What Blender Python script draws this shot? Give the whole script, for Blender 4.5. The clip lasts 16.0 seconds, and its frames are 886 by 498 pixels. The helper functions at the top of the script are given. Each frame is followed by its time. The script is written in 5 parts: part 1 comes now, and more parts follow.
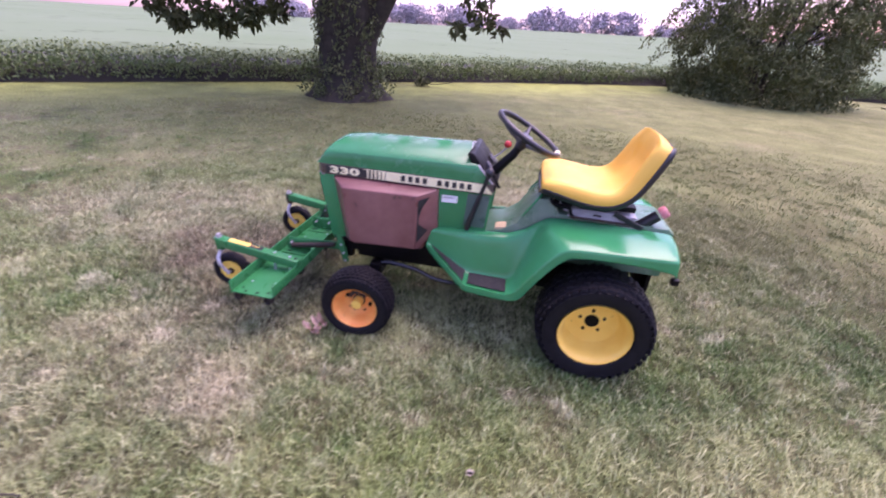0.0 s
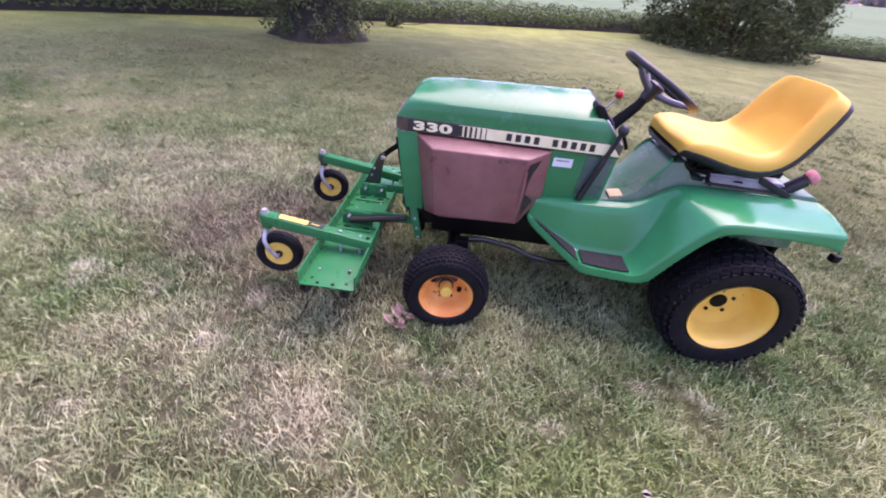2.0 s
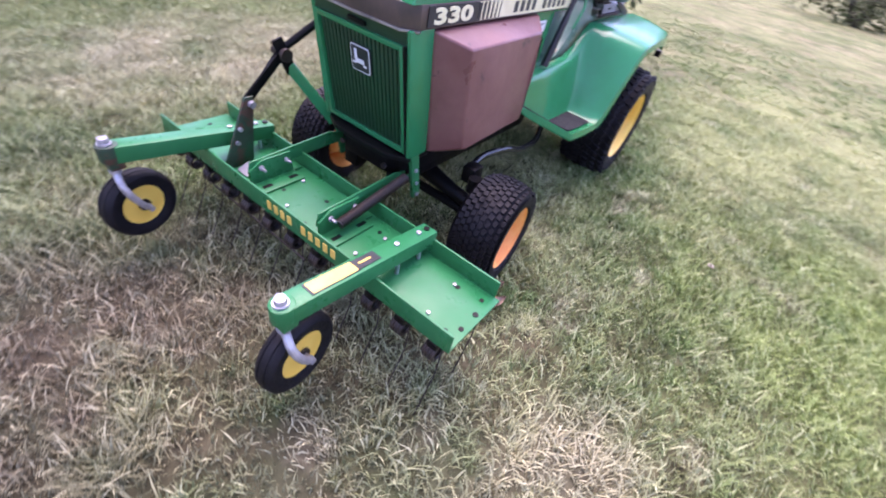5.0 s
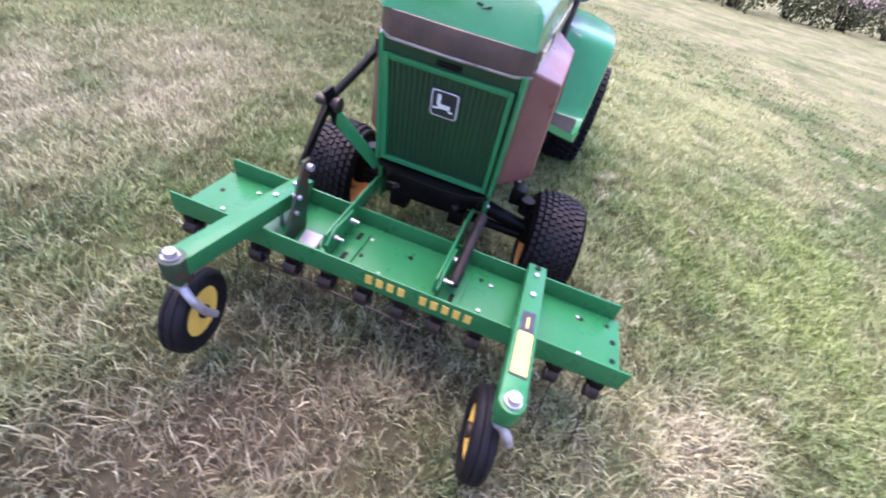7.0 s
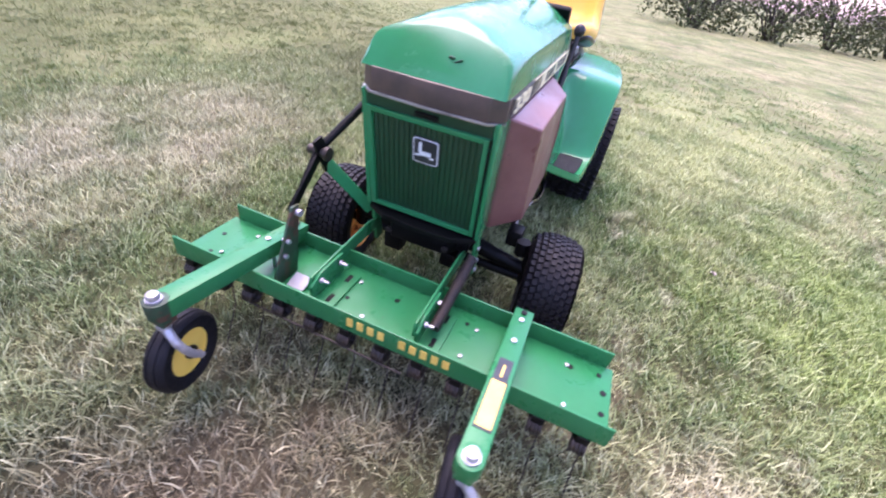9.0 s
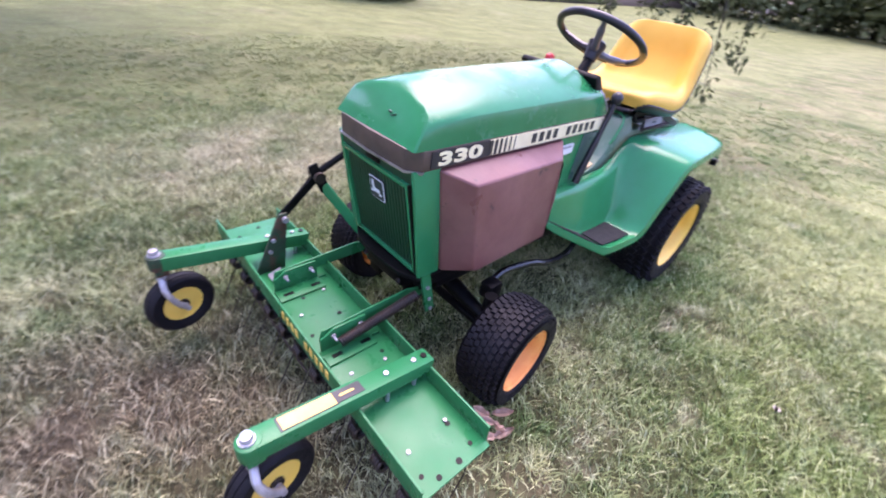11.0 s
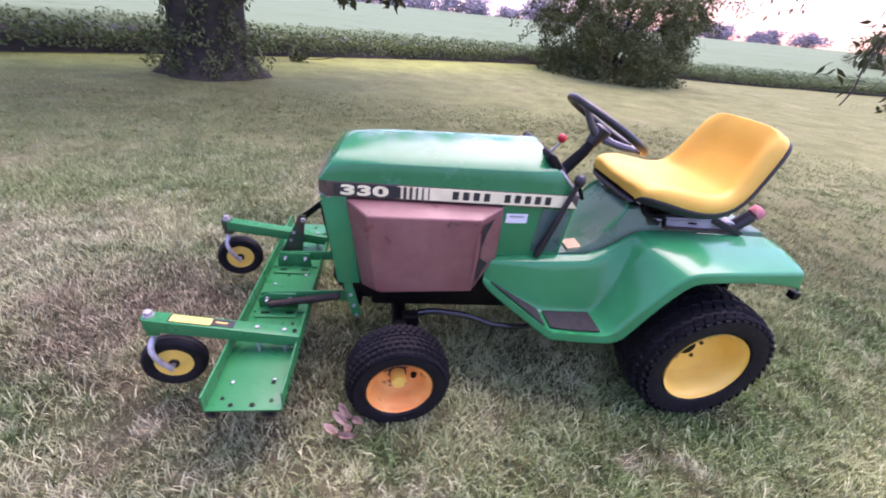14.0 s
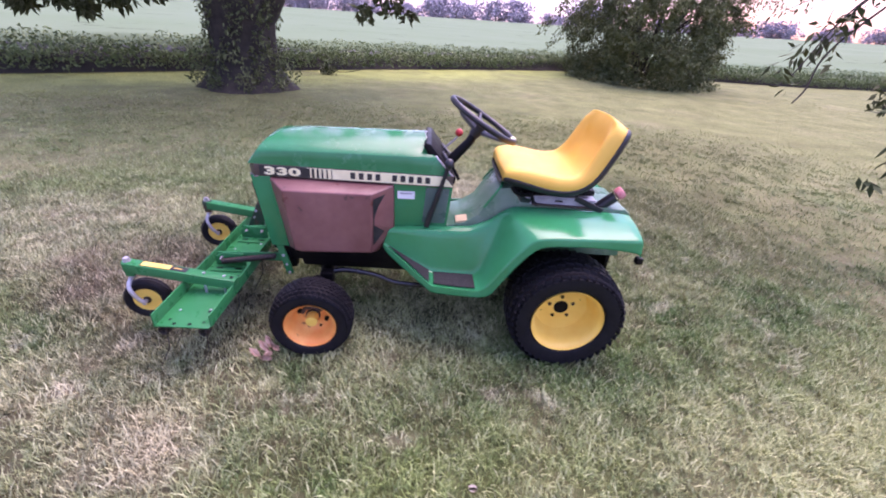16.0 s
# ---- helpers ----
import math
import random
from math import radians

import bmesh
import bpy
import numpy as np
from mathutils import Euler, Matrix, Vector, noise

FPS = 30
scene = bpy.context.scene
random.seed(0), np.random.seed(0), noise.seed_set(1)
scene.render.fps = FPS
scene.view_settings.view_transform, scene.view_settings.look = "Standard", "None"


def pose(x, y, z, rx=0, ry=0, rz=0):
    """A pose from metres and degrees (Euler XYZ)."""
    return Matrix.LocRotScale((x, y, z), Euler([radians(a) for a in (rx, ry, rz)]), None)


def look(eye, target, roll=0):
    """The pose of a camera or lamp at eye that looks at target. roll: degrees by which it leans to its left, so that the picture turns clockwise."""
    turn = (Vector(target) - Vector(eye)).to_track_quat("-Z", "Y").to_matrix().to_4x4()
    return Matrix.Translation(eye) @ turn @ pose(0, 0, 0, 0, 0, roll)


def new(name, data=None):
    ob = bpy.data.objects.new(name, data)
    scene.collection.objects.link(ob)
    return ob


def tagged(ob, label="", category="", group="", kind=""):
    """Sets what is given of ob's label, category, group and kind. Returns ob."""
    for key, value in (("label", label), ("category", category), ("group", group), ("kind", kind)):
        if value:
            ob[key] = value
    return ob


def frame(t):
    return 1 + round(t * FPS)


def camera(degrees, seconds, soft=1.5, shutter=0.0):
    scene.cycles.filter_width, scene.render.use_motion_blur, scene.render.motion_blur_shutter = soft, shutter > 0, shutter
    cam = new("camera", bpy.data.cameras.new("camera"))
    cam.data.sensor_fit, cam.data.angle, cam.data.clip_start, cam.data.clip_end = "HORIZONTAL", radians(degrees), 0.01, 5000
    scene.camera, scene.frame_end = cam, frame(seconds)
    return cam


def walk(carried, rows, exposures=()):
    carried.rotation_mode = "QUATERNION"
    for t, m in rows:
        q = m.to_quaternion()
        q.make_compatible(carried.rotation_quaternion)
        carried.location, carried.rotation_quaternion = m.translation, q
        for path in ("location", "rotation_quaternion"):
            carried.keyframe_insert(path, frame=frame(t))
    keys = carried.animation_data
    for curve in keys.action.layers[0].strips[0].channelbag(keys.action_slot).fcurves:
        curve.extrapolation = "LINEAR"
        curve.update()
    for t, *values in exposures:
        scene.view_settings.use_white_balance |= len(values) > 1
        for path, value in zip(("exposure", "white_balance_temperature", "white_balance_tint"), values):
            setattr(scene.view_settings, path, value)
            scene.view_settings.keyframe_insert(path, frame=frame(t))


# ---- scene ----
cam = camera(94.6, 16.0, soft=1.85, shutter=0.55)
PATH = [
    (0, (-0.45, -2.018, 1.441), (-0.759, -0.281, 0.498), 4.1),
    (0.5, (-0.648, -2.116, 1.433), (-0.955, -0.418, 0.421), 3.5),
    (1, (-0.791, -2.045, 1.412), (-1.063, -0.37, 0.354), 4.0),
    (1.5, (-0.971, -1.888, 1.335), (-1.162, -0.226, 0.237), 5.2),
    (2, (-1.148, -1.772, 1.305), (-1.21, -0.116, 0.185), 6.8),
    (2.5, (-1.376, -1.671, 1.269), (-1.246, -0.021, 0.146), 8.4),
    (3, (-1.595, -1.53, 1.209), (-1.263, 0.072, 0.06), 9.4),
    (3.5, (-1.857, -1.26, 1.131), (-1.364, 0.292, -0.03), 8.7),
    (4, (-2.03, -1.115, 1.08), (-1.2, 0.243, -0.132), 10.6),
    (4.5, (-2.178, -0.973, 1.072), (-1.059, 0.052, -0.23), 13.4),
    (4.7, (-2.198, -0.904, 1.027), (-0.992, -0.001, -0.289), 13.4),
    (6.8, (-2.396, -0.288, 1.032), (-0.891, -0.067, -0.266), 15.7),
    (7, (-2.376, -0.227, 1.028), (-0.876, 0.013, -0.272), 15.1),
    (7.5, (-2.376, -0.126, 1.044), (-0.891, 0.17, -0.263), 14.3),
    (8, (-2.391, -0.081, 1.051), (-0.907, 0.236, -0.252), 14.1),
    (8.5, (-2.366, -0.121, 1.043), (-0.872, 0.219, -0.242), 13.6),
    (8.7, (-2.353, -0.209, 1.051), (-0.833, 0.169, -0.192), 12.3),
    (10.8, (-2.042, -0.79, 1.152), (-0.774, 0.269, 0.025), 8.5),
    (11, (-2.036, -0.855, 1.175), (-0.843, 0.29, 0.049), 8.5),
    (11.5, (-1.984, -0.929, 1.207), (-0.993, 0.389, 0.076), 8.1),
    (12, (-1.787, -1.069, 1.201), (-0.973, 0.388, 0.099), 7.6),
    (12.5, (-1.626, -1.198, 1.211), (-0.912, 0.34, 0.151), 8.8),
    (13, (-1.527, -1.359, 1.252), (-0.953, 0.249, 0.21), 9.1),
    (13.5, (-1.459, -1.41, 1.279), (-1.025, 0.269, 0.282), 8.4),
    (14, (-1.234, -1.448, 1.308), (-0.95, 0.273, 0.33), 6.9),
    (14.5, (-1.058, -1.524, 1.329), (-0.873, 0.215, 0.359), 5.5),
    (15, (-0.943, -1.724, 1.356), (-0.791, 0.017, 0.382), 5.1),
    (15.5, (-0.819, -1.835, 1.402), (-0.691, -0.092, 0.429), 4.9),
    (16, (-0.666, -1.895, 1.4), (-0.58, -0.144, 0.438), 4.7),
]
LIGHT = [(0.0, 2.45, 6780, 57), (2.0, 2.53, 6750, 52), (3.5, 2.61, 6700, 50), (4.5, 2.78, 6650, 45), (7.0, 2.95, 6600, 40), (8.5, 2.95, 6600, 40), (11.0, 2.83, 6600, 41), (13.0, 2.68, 6700, 45), (16.0, 2.52, 6650, 53)]
walk(cam, [(t, look(eye, target, roll)) for t, eye, target, roll in PATH], LIGHT)

# ---- world, sun, exposure ----
world = bpy.data.worlds.new("dusk_sky")
scene.world = world
world.use_nodes = True
wn = world.node_tree.nodes
sky = wn.new("ShaderNodeTexSky")
sky.sky_type = "NISHITA"
sky.sun_disc = False
sky.sun_elevation = radians(70)
sky.sun_rotation = radians(42)
sky.air_density, sky.dust_density, sky.ozone_density = 1.0, 1.2, 2.0
wn["Background"].inputs["Strength"].default_value = 0.13
# evening tints: lilac-pink haze low down, a warm glow where the sun went under
wl = world.node_tree.links
wtc = wn.new("ShaderNodeTexCoord")
wsep = wn.new("ShaderNodeSeparateXYZ")
wl.new(wtc.outputs["Generated"], wsep.inputs[0])
low = wn.new("ShaderNodeMapRange")
low.interpolation_type = "SMOOTHSTEP"
low.inputs[1].default_value, low.inputs[2].default_value, low.inputs[3].default_value, low.inputs[4].default_value = 0.0, 0.35, 1.0, 0.0
wl.new(wsep.outputs["Z"], low.inputs[0])
dot = wn.new("ShaderNodeVectorMath")
dot.operation = "DOT_PRODUCT"
wl.new(wtc.outputs["Generated"], dot.inputs[0])
dot.inputs[1].default_value = (math.sin(radians(42)), math.cos(radians(42)), 0.06)
warm = wn.new("ShaderNodeMapRange")
warm.interpolation_type = "SMOOTHSTEP"
warm.inputs[1].default_value, warm.inputs[2].default_value, warm.inputs[4].default_value = 0.90, 1.0, 0.8
wl.new(dot.outputs["Value"], warm.inputs[0])


def sky_tint(source, colour, factor):
    mx = wn.new("ShaderNodeMix")
    mx.data_type, mx.blend_type = "RGBA", "MULTIPLY"
    wl.new(factor, mx.inputs[0])
    wl.new(source, mx.inputs[6])
    mx.inputs[7].default_value = (*colour, 1)
    return mx.outputs[2]


# the evening sky is dimmer on the side away from the glow
away = wn.new("ShaderNodeMapRange")
away.inputs[1].default_value, away.inputs[2].default_value, away.inputs[3].default_value, away.inputs[4].default_value = -1.0, 0.6, 1.0, 0.0
wl.new(dot.outputs["Value"], away.inputs[0])
sky_out = sky_tint(sky_tint(sky_tint(sky.outputs[0], (0.52, 0.455, 0.59), low.outputs[0]), (1.05, 0.70, 0.46), warm.outputs[0]), (0.62, 0.62, 0.64), away.outputs[0])
wl.new(sky_out, wn["Background"].inputs["Color"])

sun = new("evening_sun", bpy.data.lights.new("evening_sun", "SUN"))
sun.data.energy, sun.data.angle, sun.data.color = 0.95, radians(60), (1.0, 0.93, 0.88)
sun.matrix_world = look((12, 13.3, 49), (0, 0, 0))

# ---- materials ----
def material(name, colour, rough=0.5, metal=0.0, spec=0.5, tone=(), scale=8.0, detail=6.0, mottle=0.0, grain=0.0, grain_scale=120.0, coat=0.0, wear=(), wear_at=0.62, wear_scale=14.0, per_piece=0.0):
    """A node material: base colour, a second tone by noise, fine grain bump, worn spots."""
    m = bpy.data.materials.new(name)
    m.use_nodes = True
    nt = m.node_tree
    n, l = nt.nodes, nt.links
    b = n["Principled BSDF"]
    b.inputs["Roughness"].default_value = rough
    b.inputs["Metallic"].default_value = metal
    b.inputs["Specular IOR Level"].default_value = spec
    b.inputs["Coat Weight"].default_value = coat
    b.inputs["Coat Roughness"].default_value = 0.08
    tc = n.new("ShaderNodeTexCoord")
    col = n.new("ShaderNodeRGB")
    col.outputs[0].default_value = (*colour, 1)
    last = col.outputs[0]

    def mixed(a, second, fac):
        mx = n.new("ShaderNodeMix")
        mx.data_type = "RGBA"
        l.new(fac, mx.inputs[0])
        l.new(a, mx.inputs[6])
        mx.inputs[7].default_value = (*second, 1)
        return mx.outputs[2]

    def noisy(sc, det, lo, hi, rg=0.6):
        t = n.new("ShaderNodeTexNoise")
        t.inputs["Scale"].default_value, t.inputs["Detail"].default_value, t.inputs["Roughness"].default_value = sc, det, rg
        l.new(tc.outputs["Object"], t.inputs["Vector"])
        r = n.new("ShaderNodeMapRange")
        r.inputs[1].default_value, r.inputs[2].default_value = lo, hi
        l.new(t.outputs["Fac"], r.inputs[0])
        return r.outputs[0]

    if tone:
        last = mixed(last, tone, noisy(scale, detail, 0.38, 0.66))
    if wear:
        last = mixed(last, wear, noisy(wear_scale, 8, wear_at, wear_at + 0.06, 0.7))
    if per_piece:
        oi = n.new("ShaderNodeObjectInfo")
        hs = n.new("ShaderNodeHueSaturation")
        r = n.new("ShaderNodeMapRange")
        r.inputs[3].default_value, r.inputs[4].default_value = 1 - per_piece, 1 + per_piece
        l.new(oi.outputs["Random"], r.inputs[0])
        l.new(r.outputs[0], hs.inputs["Value"])
        l.new(last, hs.inputs["Color"])
        last = hs.outputs[0]
    l.new(last, b.inputs["Base Color"])
    if mottle:
        r = n.new("ShaderNodeMath")
        r.operation = "MULTIPLY_ADD"
        l.new(noisy(scale * 1.7, 7, 0.3, 0.7), r.inputs[0])
        r.inputs[1].default_value, r.inputs[2].default_value = mottle, rough - mottle / 2
        l.new(r.outputs[0], b.inputs["Roughness"])
    if grain:
        t = n.new("ShaderNodeTexNoise")
        t.inputs["Scale"].default_value, t.inputs["Detail"].default_value = grain_scale, 5
        l.new(tc.outputs["Object"], t.inputs["Vector"])
        bp = n.new("ShaderNodeBump")
        bp.inputs["Strength"].default_value, bp.inputs["Distance"].default_value = grain, 0.004
        l.new(t.outputs["Fac"], bp.inputs["Height"])
        l.new(bp.outputs[0], b.inputs["Normal"])
    return m


# the hood's pale patches stand for scuffs and for blotchy sky reflections
HOOD_GREEN = material("oxidised_green_paint_sky_sheen", (0.0045, 0.155, 0.054), 0.24, spec=0.42, tone=(0.009, 0.18, 0.072), scale=5, mottle=0.16, coat=0.08, grain=0.03, grain_scale=24, wear=(0.05, 0.22, 0.13), wear_at=0.60, wear_scale=4)
GREEN = material("green_paint", (0.005, 0.185, 0.064), 0.20, spec=0.38, tone=(0.008, 0.205, 0.082), scale=5, mottle=0.14, coat=0.12, grain=0.03, grain_scale=30, wear=(0.03, 0.16, 0.08), wear_at=0.68)
GREEN_DARK = material("dark_green_paint", (0.005, 0.050, 0.020), 0.45, tone=(0.008, 0.042, 0.018), scale=9, grain=0.1)
PALE = material("dusty_grey_metal", (0.40, 0.39, 0.42), 0.4, tone=(0.24, 0.235, 0.25), scale=12, mottle=0.2)
# its greyish tone is dust and the tunnel's pale sheen, both as colour
GREEN_DUST_SHEEN = material("dusty_green_sheen_paint", (0.035, 0.15, 0.075), 0.35, tone=(0.13, 0.20, 0.15), scale=5, mottle=0.3, grain=0.1)
DECK_GREEN = material("implement_green_paint", (0.005, 0.15, 0.048), 0.36, spec=0.3, tone=(0.009, 0.165, 0.058), scale=9, mottle=0.3, wear=(0.05, 0.10, 0.05), wear_at=0.66, wear_scale=22, grain=0.08, grain_scale=60)
MAROON = material("faded_maroon_panel", (0.145, 0.052, 0.048), 0.38, spec=0.5, tone=(0.22, 0.098, 0.085), scale=4, mottle=0.25, grain=0.12, grain_scale=90, wear=(0.055, 0.028, 0.026), wear_at=0.62, wear_scale=9)
VENT = material("dark_vent_mesh", (0.03, 0.035, 0.035), 0.6, tone=(0.055, 0.05, 0.045), scale=40, grain=0.4, grain_scale=300)
TRIM = material("faded_brown_trim", (0.088, 0.058, 0.044), 0.45, tone=(0.05, 0.036, 0.03), scale=14, mottle=0.2, grain=0.1)
CHROME = material("bright_trim_metal", (0.45, 0.45, 0.47), 0.35, metal=0.9, tone=(0.2, 0.2, 0.21), scale=16)
BLACK = material("black_paint", (0.0025, 0.0024, 0.003), 0.45, spec=0.16, tone=(0.005, 0.0047, 0.0047), scale=12, mottle=0.2, grain=0.15)
DECAL_BLACK = material("black_decal", (0.016, 0.017, 0.02), 0.4, tone=(0.03, 0.03, 0.034), scale=30)
CREAM = material("cream_decal", (0.84, 0.78, 0.50), 0.45, tone=(0.76, 0.69, 0.42), scale=25)
WHITE = material("white_decal", (0.78, 0.78, 0.78), 0.45, tone=(0.68, 0.7, 0.72), scale=25)
YELLOW_DECAL = material("yellow_decal", (0.78, 0.54, 0.12), 0.45, tone=(0.7, 0.46, 0.09), scale=25)
SEAT = material("yellow_vinyl", (0.72, 0.425, 0.062), 0.55, tone=(0.68, 0.38, 0.048), scale=6, mottle=0.12, grain=0.12, grain_scale=260)
RIM_YELLOW = material("yellow_wheel_paint", (0.90, 0.60, 0.12), 0.4, tone=(0.86, 0.53, 0.09), scale=9, mottle=0.2, grain=0.06, wear=(0.25, 0.13, 0.04), wear_at=0.74, wear_scale=22)
RIM_ORANGE = material("faded_orange_wheel_paint", (0.86, 0.29, 0.06), 0.5, tone=(0.90, 0.43, 0.11), scale=10, mottle=0.2, grain=0.1, wear=(0.20, 0.06, 0.02), wear_at=0.60, wear_scale=17)
RUBBER = material("tyre_rubber", (0.0048, 0.0046, 0.0066), 0.6, spec=0.22, tone=(0.0085, 0.008, 0.0105), scale=18, mottle=0.2, grain=0.3, grain_scale=200, wear=(0.018, 0.016, 0.016), wear_at=0.68, wear_scale=30)
PLASTIC = material("black_plastic", (0.009, 0.0085, 0.012), 0.38, tone=(0.017, 0.016, 0.02), scale=20, grain=0.08)
GREY = material("grey_plastic", (0.10, 0.10, 0.12), 0.45, tone=(0.07, 0.07, 0.085), scale=14)
GREY_GREEN = material("smoky_grey_green_panel", (0.045, 0.10, 0.085), 0.3, tone=(0.075, 0.125, 0.11), scale=9, mottle=0.2)
ROD = material("glossy_black_rod", (0.008, 0.008, 0.01), 0.2, spec=0.6, tone=(0.015, 0.014, 0.016), scale=20, mottle=0.1)
CHIPPED = material("chipped_green_over_rust", (0.008, 0.055, 0.024), 0.55, tone=(0.02, 0.03, 0.018), scale=18, grain=0.3, wear=(0.07, 0.032, 0.02), wear_at=0.52, wear_scale=20)
STEEL = material("zinc_plated_steel", (0.50, 0.49, 0.54), 0.4, metal=0.6, tone=(0.3, 0.29, 0.31), scale=30, mottle=0.2)
RUST = material("rusty_brown_steel", (0.06, 0.032, 0.022), 0.75, tone=(0.028, 0.02, 0.018), scale=22, grain=0.4, wear=(0.13, 0.05, 0.025), wear_at=0.6, wear_scale=26)
SPRING = material("oiled_spring_steel", (0.022, 0.019, 0.018), 0.45, metal=0.3, tone=(0.045, 0.03, 0.022), scale=40)
RED = material("red_plastic", (0.55, 0.025, 0.03), 0.35)
PINK = material("faded_red_cap", (0.62, 0.16, 0.18), 0.5, tone=(0.66, 0.28, 0.29), scale=60)
TAN = material("tan_tread_pad", (0.55, 0.42, 0.24), 0.7, tone=(0.45, 0.33, 0.19), scale=30, grain=0.2)
PAD = material("dark_grip_pad", (0.022, 0.023, 0.024), 0.85, spec=0.2, tone=(0.036, 0.035, 0.034), scale=50, grain=0.6, grain_scale=420)
DIRT = material("bare_soil", (0.12, 0.085, 0.055), 0.95, tone=(0.2, 0.15, 0.10), scale=20, grain=0.6)

def paint_sky_sheen(m, colour, most):
    """Pale sky reflection painted into the hood's colour on its top and far slope."""
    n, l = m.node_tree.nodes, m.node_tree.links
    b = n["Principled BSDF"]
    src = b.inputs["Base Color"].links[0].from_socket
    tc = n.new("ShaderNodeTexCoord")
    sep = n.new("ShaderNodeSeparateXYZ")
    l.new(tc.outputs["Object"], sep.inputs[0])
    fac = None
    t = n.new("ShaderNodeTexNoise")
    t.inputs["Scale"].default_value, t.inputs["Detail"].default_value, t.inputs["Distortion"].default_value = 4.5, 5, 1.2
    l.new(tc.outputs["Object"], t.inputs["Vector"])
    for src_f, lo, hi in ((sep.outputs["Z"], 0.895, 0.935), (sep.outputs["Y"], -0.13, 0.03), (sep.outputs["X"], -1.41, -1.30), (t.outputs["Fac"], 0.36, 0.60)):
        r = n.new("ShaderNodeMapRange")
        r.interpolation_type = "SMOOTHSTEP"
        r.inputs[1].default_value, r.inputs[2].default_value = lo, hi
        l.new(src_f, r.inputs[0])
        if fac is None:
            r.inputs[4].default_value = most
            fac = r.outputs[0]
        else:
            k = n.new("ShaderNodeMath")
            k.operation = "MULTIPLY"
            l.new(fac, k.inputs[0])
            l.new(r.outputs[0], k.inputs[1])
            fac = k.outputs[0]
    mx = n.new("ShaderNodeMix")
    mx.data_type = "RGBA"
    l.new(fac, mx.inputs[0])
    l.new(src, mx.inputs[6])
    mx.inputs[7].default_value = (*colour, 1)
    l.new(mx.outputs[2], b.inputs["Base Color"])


# pale reflected sky, put into the hood's base colour by position
paint_sky_sheen(HOOD_GREEN, (0.40, 0.44, 0.46), 0.38)

# ---- mesh helpers ----
def finish(bm, smooth=35.0):
    bmesh.ops.recalc_face_normals(bm, faces=bm.faces)
    for f in bm.faces:
        f.smooth = smooth > 0
    for e in bm.edges:
        if len(e.link_faces) == 2:
            e.smooth = e.calc_face_angle(0.0) < radians(smooth)
    return bm


def part(name, bm, mat, parent=None, label="", smooth=35.0):
    me = bpy.data.meshes.new(name)
    finish(bm, smooth).to_mesh(me)
    bm.free()
    for m in mat if isinstance(mat, (list, tuple)) else [mat]:
        me.materials.append(m)
    ob = new(name, me)
    ob.parent = parent
    return tagged(ob, label)


def thing(name, place, label, category, group="", kind=""):
    ob = new(name)
    ob.location = place
    return tagged(ob, label, category, group, kind)


def join(*bms):
    out = bmesh.new()
    for b in bms:
        me = bpy.data.meshes.new("join")
        b.to_mesh(me)
        b.free()
        out.from_mesh(me)
        bpy.data.meshes.remove(me)
    return out


def bevel(bm, w, seg=2, angle=25):
    es = [e for e in bm.edges if len(e.link_faces) == 2 and e.calc_face_angle(0.0) > radians(angle)]
    bmesh.ops.bevel(bm, geom=es, offset=w, segments=seg, affect="EDGES", profile=0.6, clamp_overlap=True)
    return bm


def box(c, s, w=0.0, turn=None, seg=2):
    bm = bmesh.new()
    bmesh.ops.create_cube(bm, size=1)
    bmesh.ops.scale(bm, vec=s, verts=bm.verts)
    if w:
        bevel(bm, w, seg)
    m = Matrix.Translation(c)
    if turn is not None:
        m = m @ turn
    bm.transform(m)
    return bm


def beam(a, b, sy, sz, w=0.002, up=(0, 0, 1)):
    """A bar of section sy by sz from a to b."""
    a, b = Vector(a), Vector(b)
    d = (b - a).normalized()
    side = Vector(up).cross(d).normalized()
    top = d.cross(side)
    m = Matrix((d, side, top)).transposed().to_4x4()
    return box((a + b) / 2, ((b - a).length, sy, sz), w, m)


def tube(points, r, n=10, closed=False):
    """A round bar along points; r a number or one number a point."""
    ps = [Vector(p) for p in points]
    rs = r if isinstance(r, (list, tuple)) else [r] * len(ps)
    bm = bmesh.new()
    rings = []
    side = None
    for i, p in enumerate(ps):
        a = ps[i - 1] if i or closed else p
        b = ps[(i + 1) % len(ps)] if i + 1 < len(ps) or closed else p
        d = (b - a).normalized()
        if side is None:
            side = d.orthogonal().normalized()
        side = (side - d * side.dot(d)).normalized()
        other = d.cross(side)
        rings.append([bm.verts.new(p + rs[i] * (math.cos(k * 2 * math.pi / n) * side + math.sin(k * 2 * math.pi / n) * other)) for k in range(n)])
    pairs = list(zip(rings, rings[1:])) + ([(rings[-1], rings[0])] if closed else [])
    for p, q in pairs:
        for k in range(n):
            bm.faces.new((p[k], p[(k + 1) % n], q[(k + 1) % n], q[k]))
    if not closed:
        bm.faces.new(rings[0][::-1])
        bm.faces.new(rings[-1])
    return bm


def smooth_line(points, steps=6):
    """A rounded line through points (Catmull-Rom)."""
    ps = [Vector(p) for p in points]
    ps = [2 * ps[0] - ps[1]] + ps + [2 * ps[-1] - ps[-2]]
    out = []
    for a, b, c, d in zip(ps, ps[1:], ps[2:], ps[3:]):
        for k in range(steps):
            t = k / steps
            out.append(0.5 * (2 * b + (c - a) * t + (2 * a - 5 * b + 4 * c - d) * t * t + (3 * b - a - 3 * c + d) * t ** 3))
    return out + [ps[-2]]


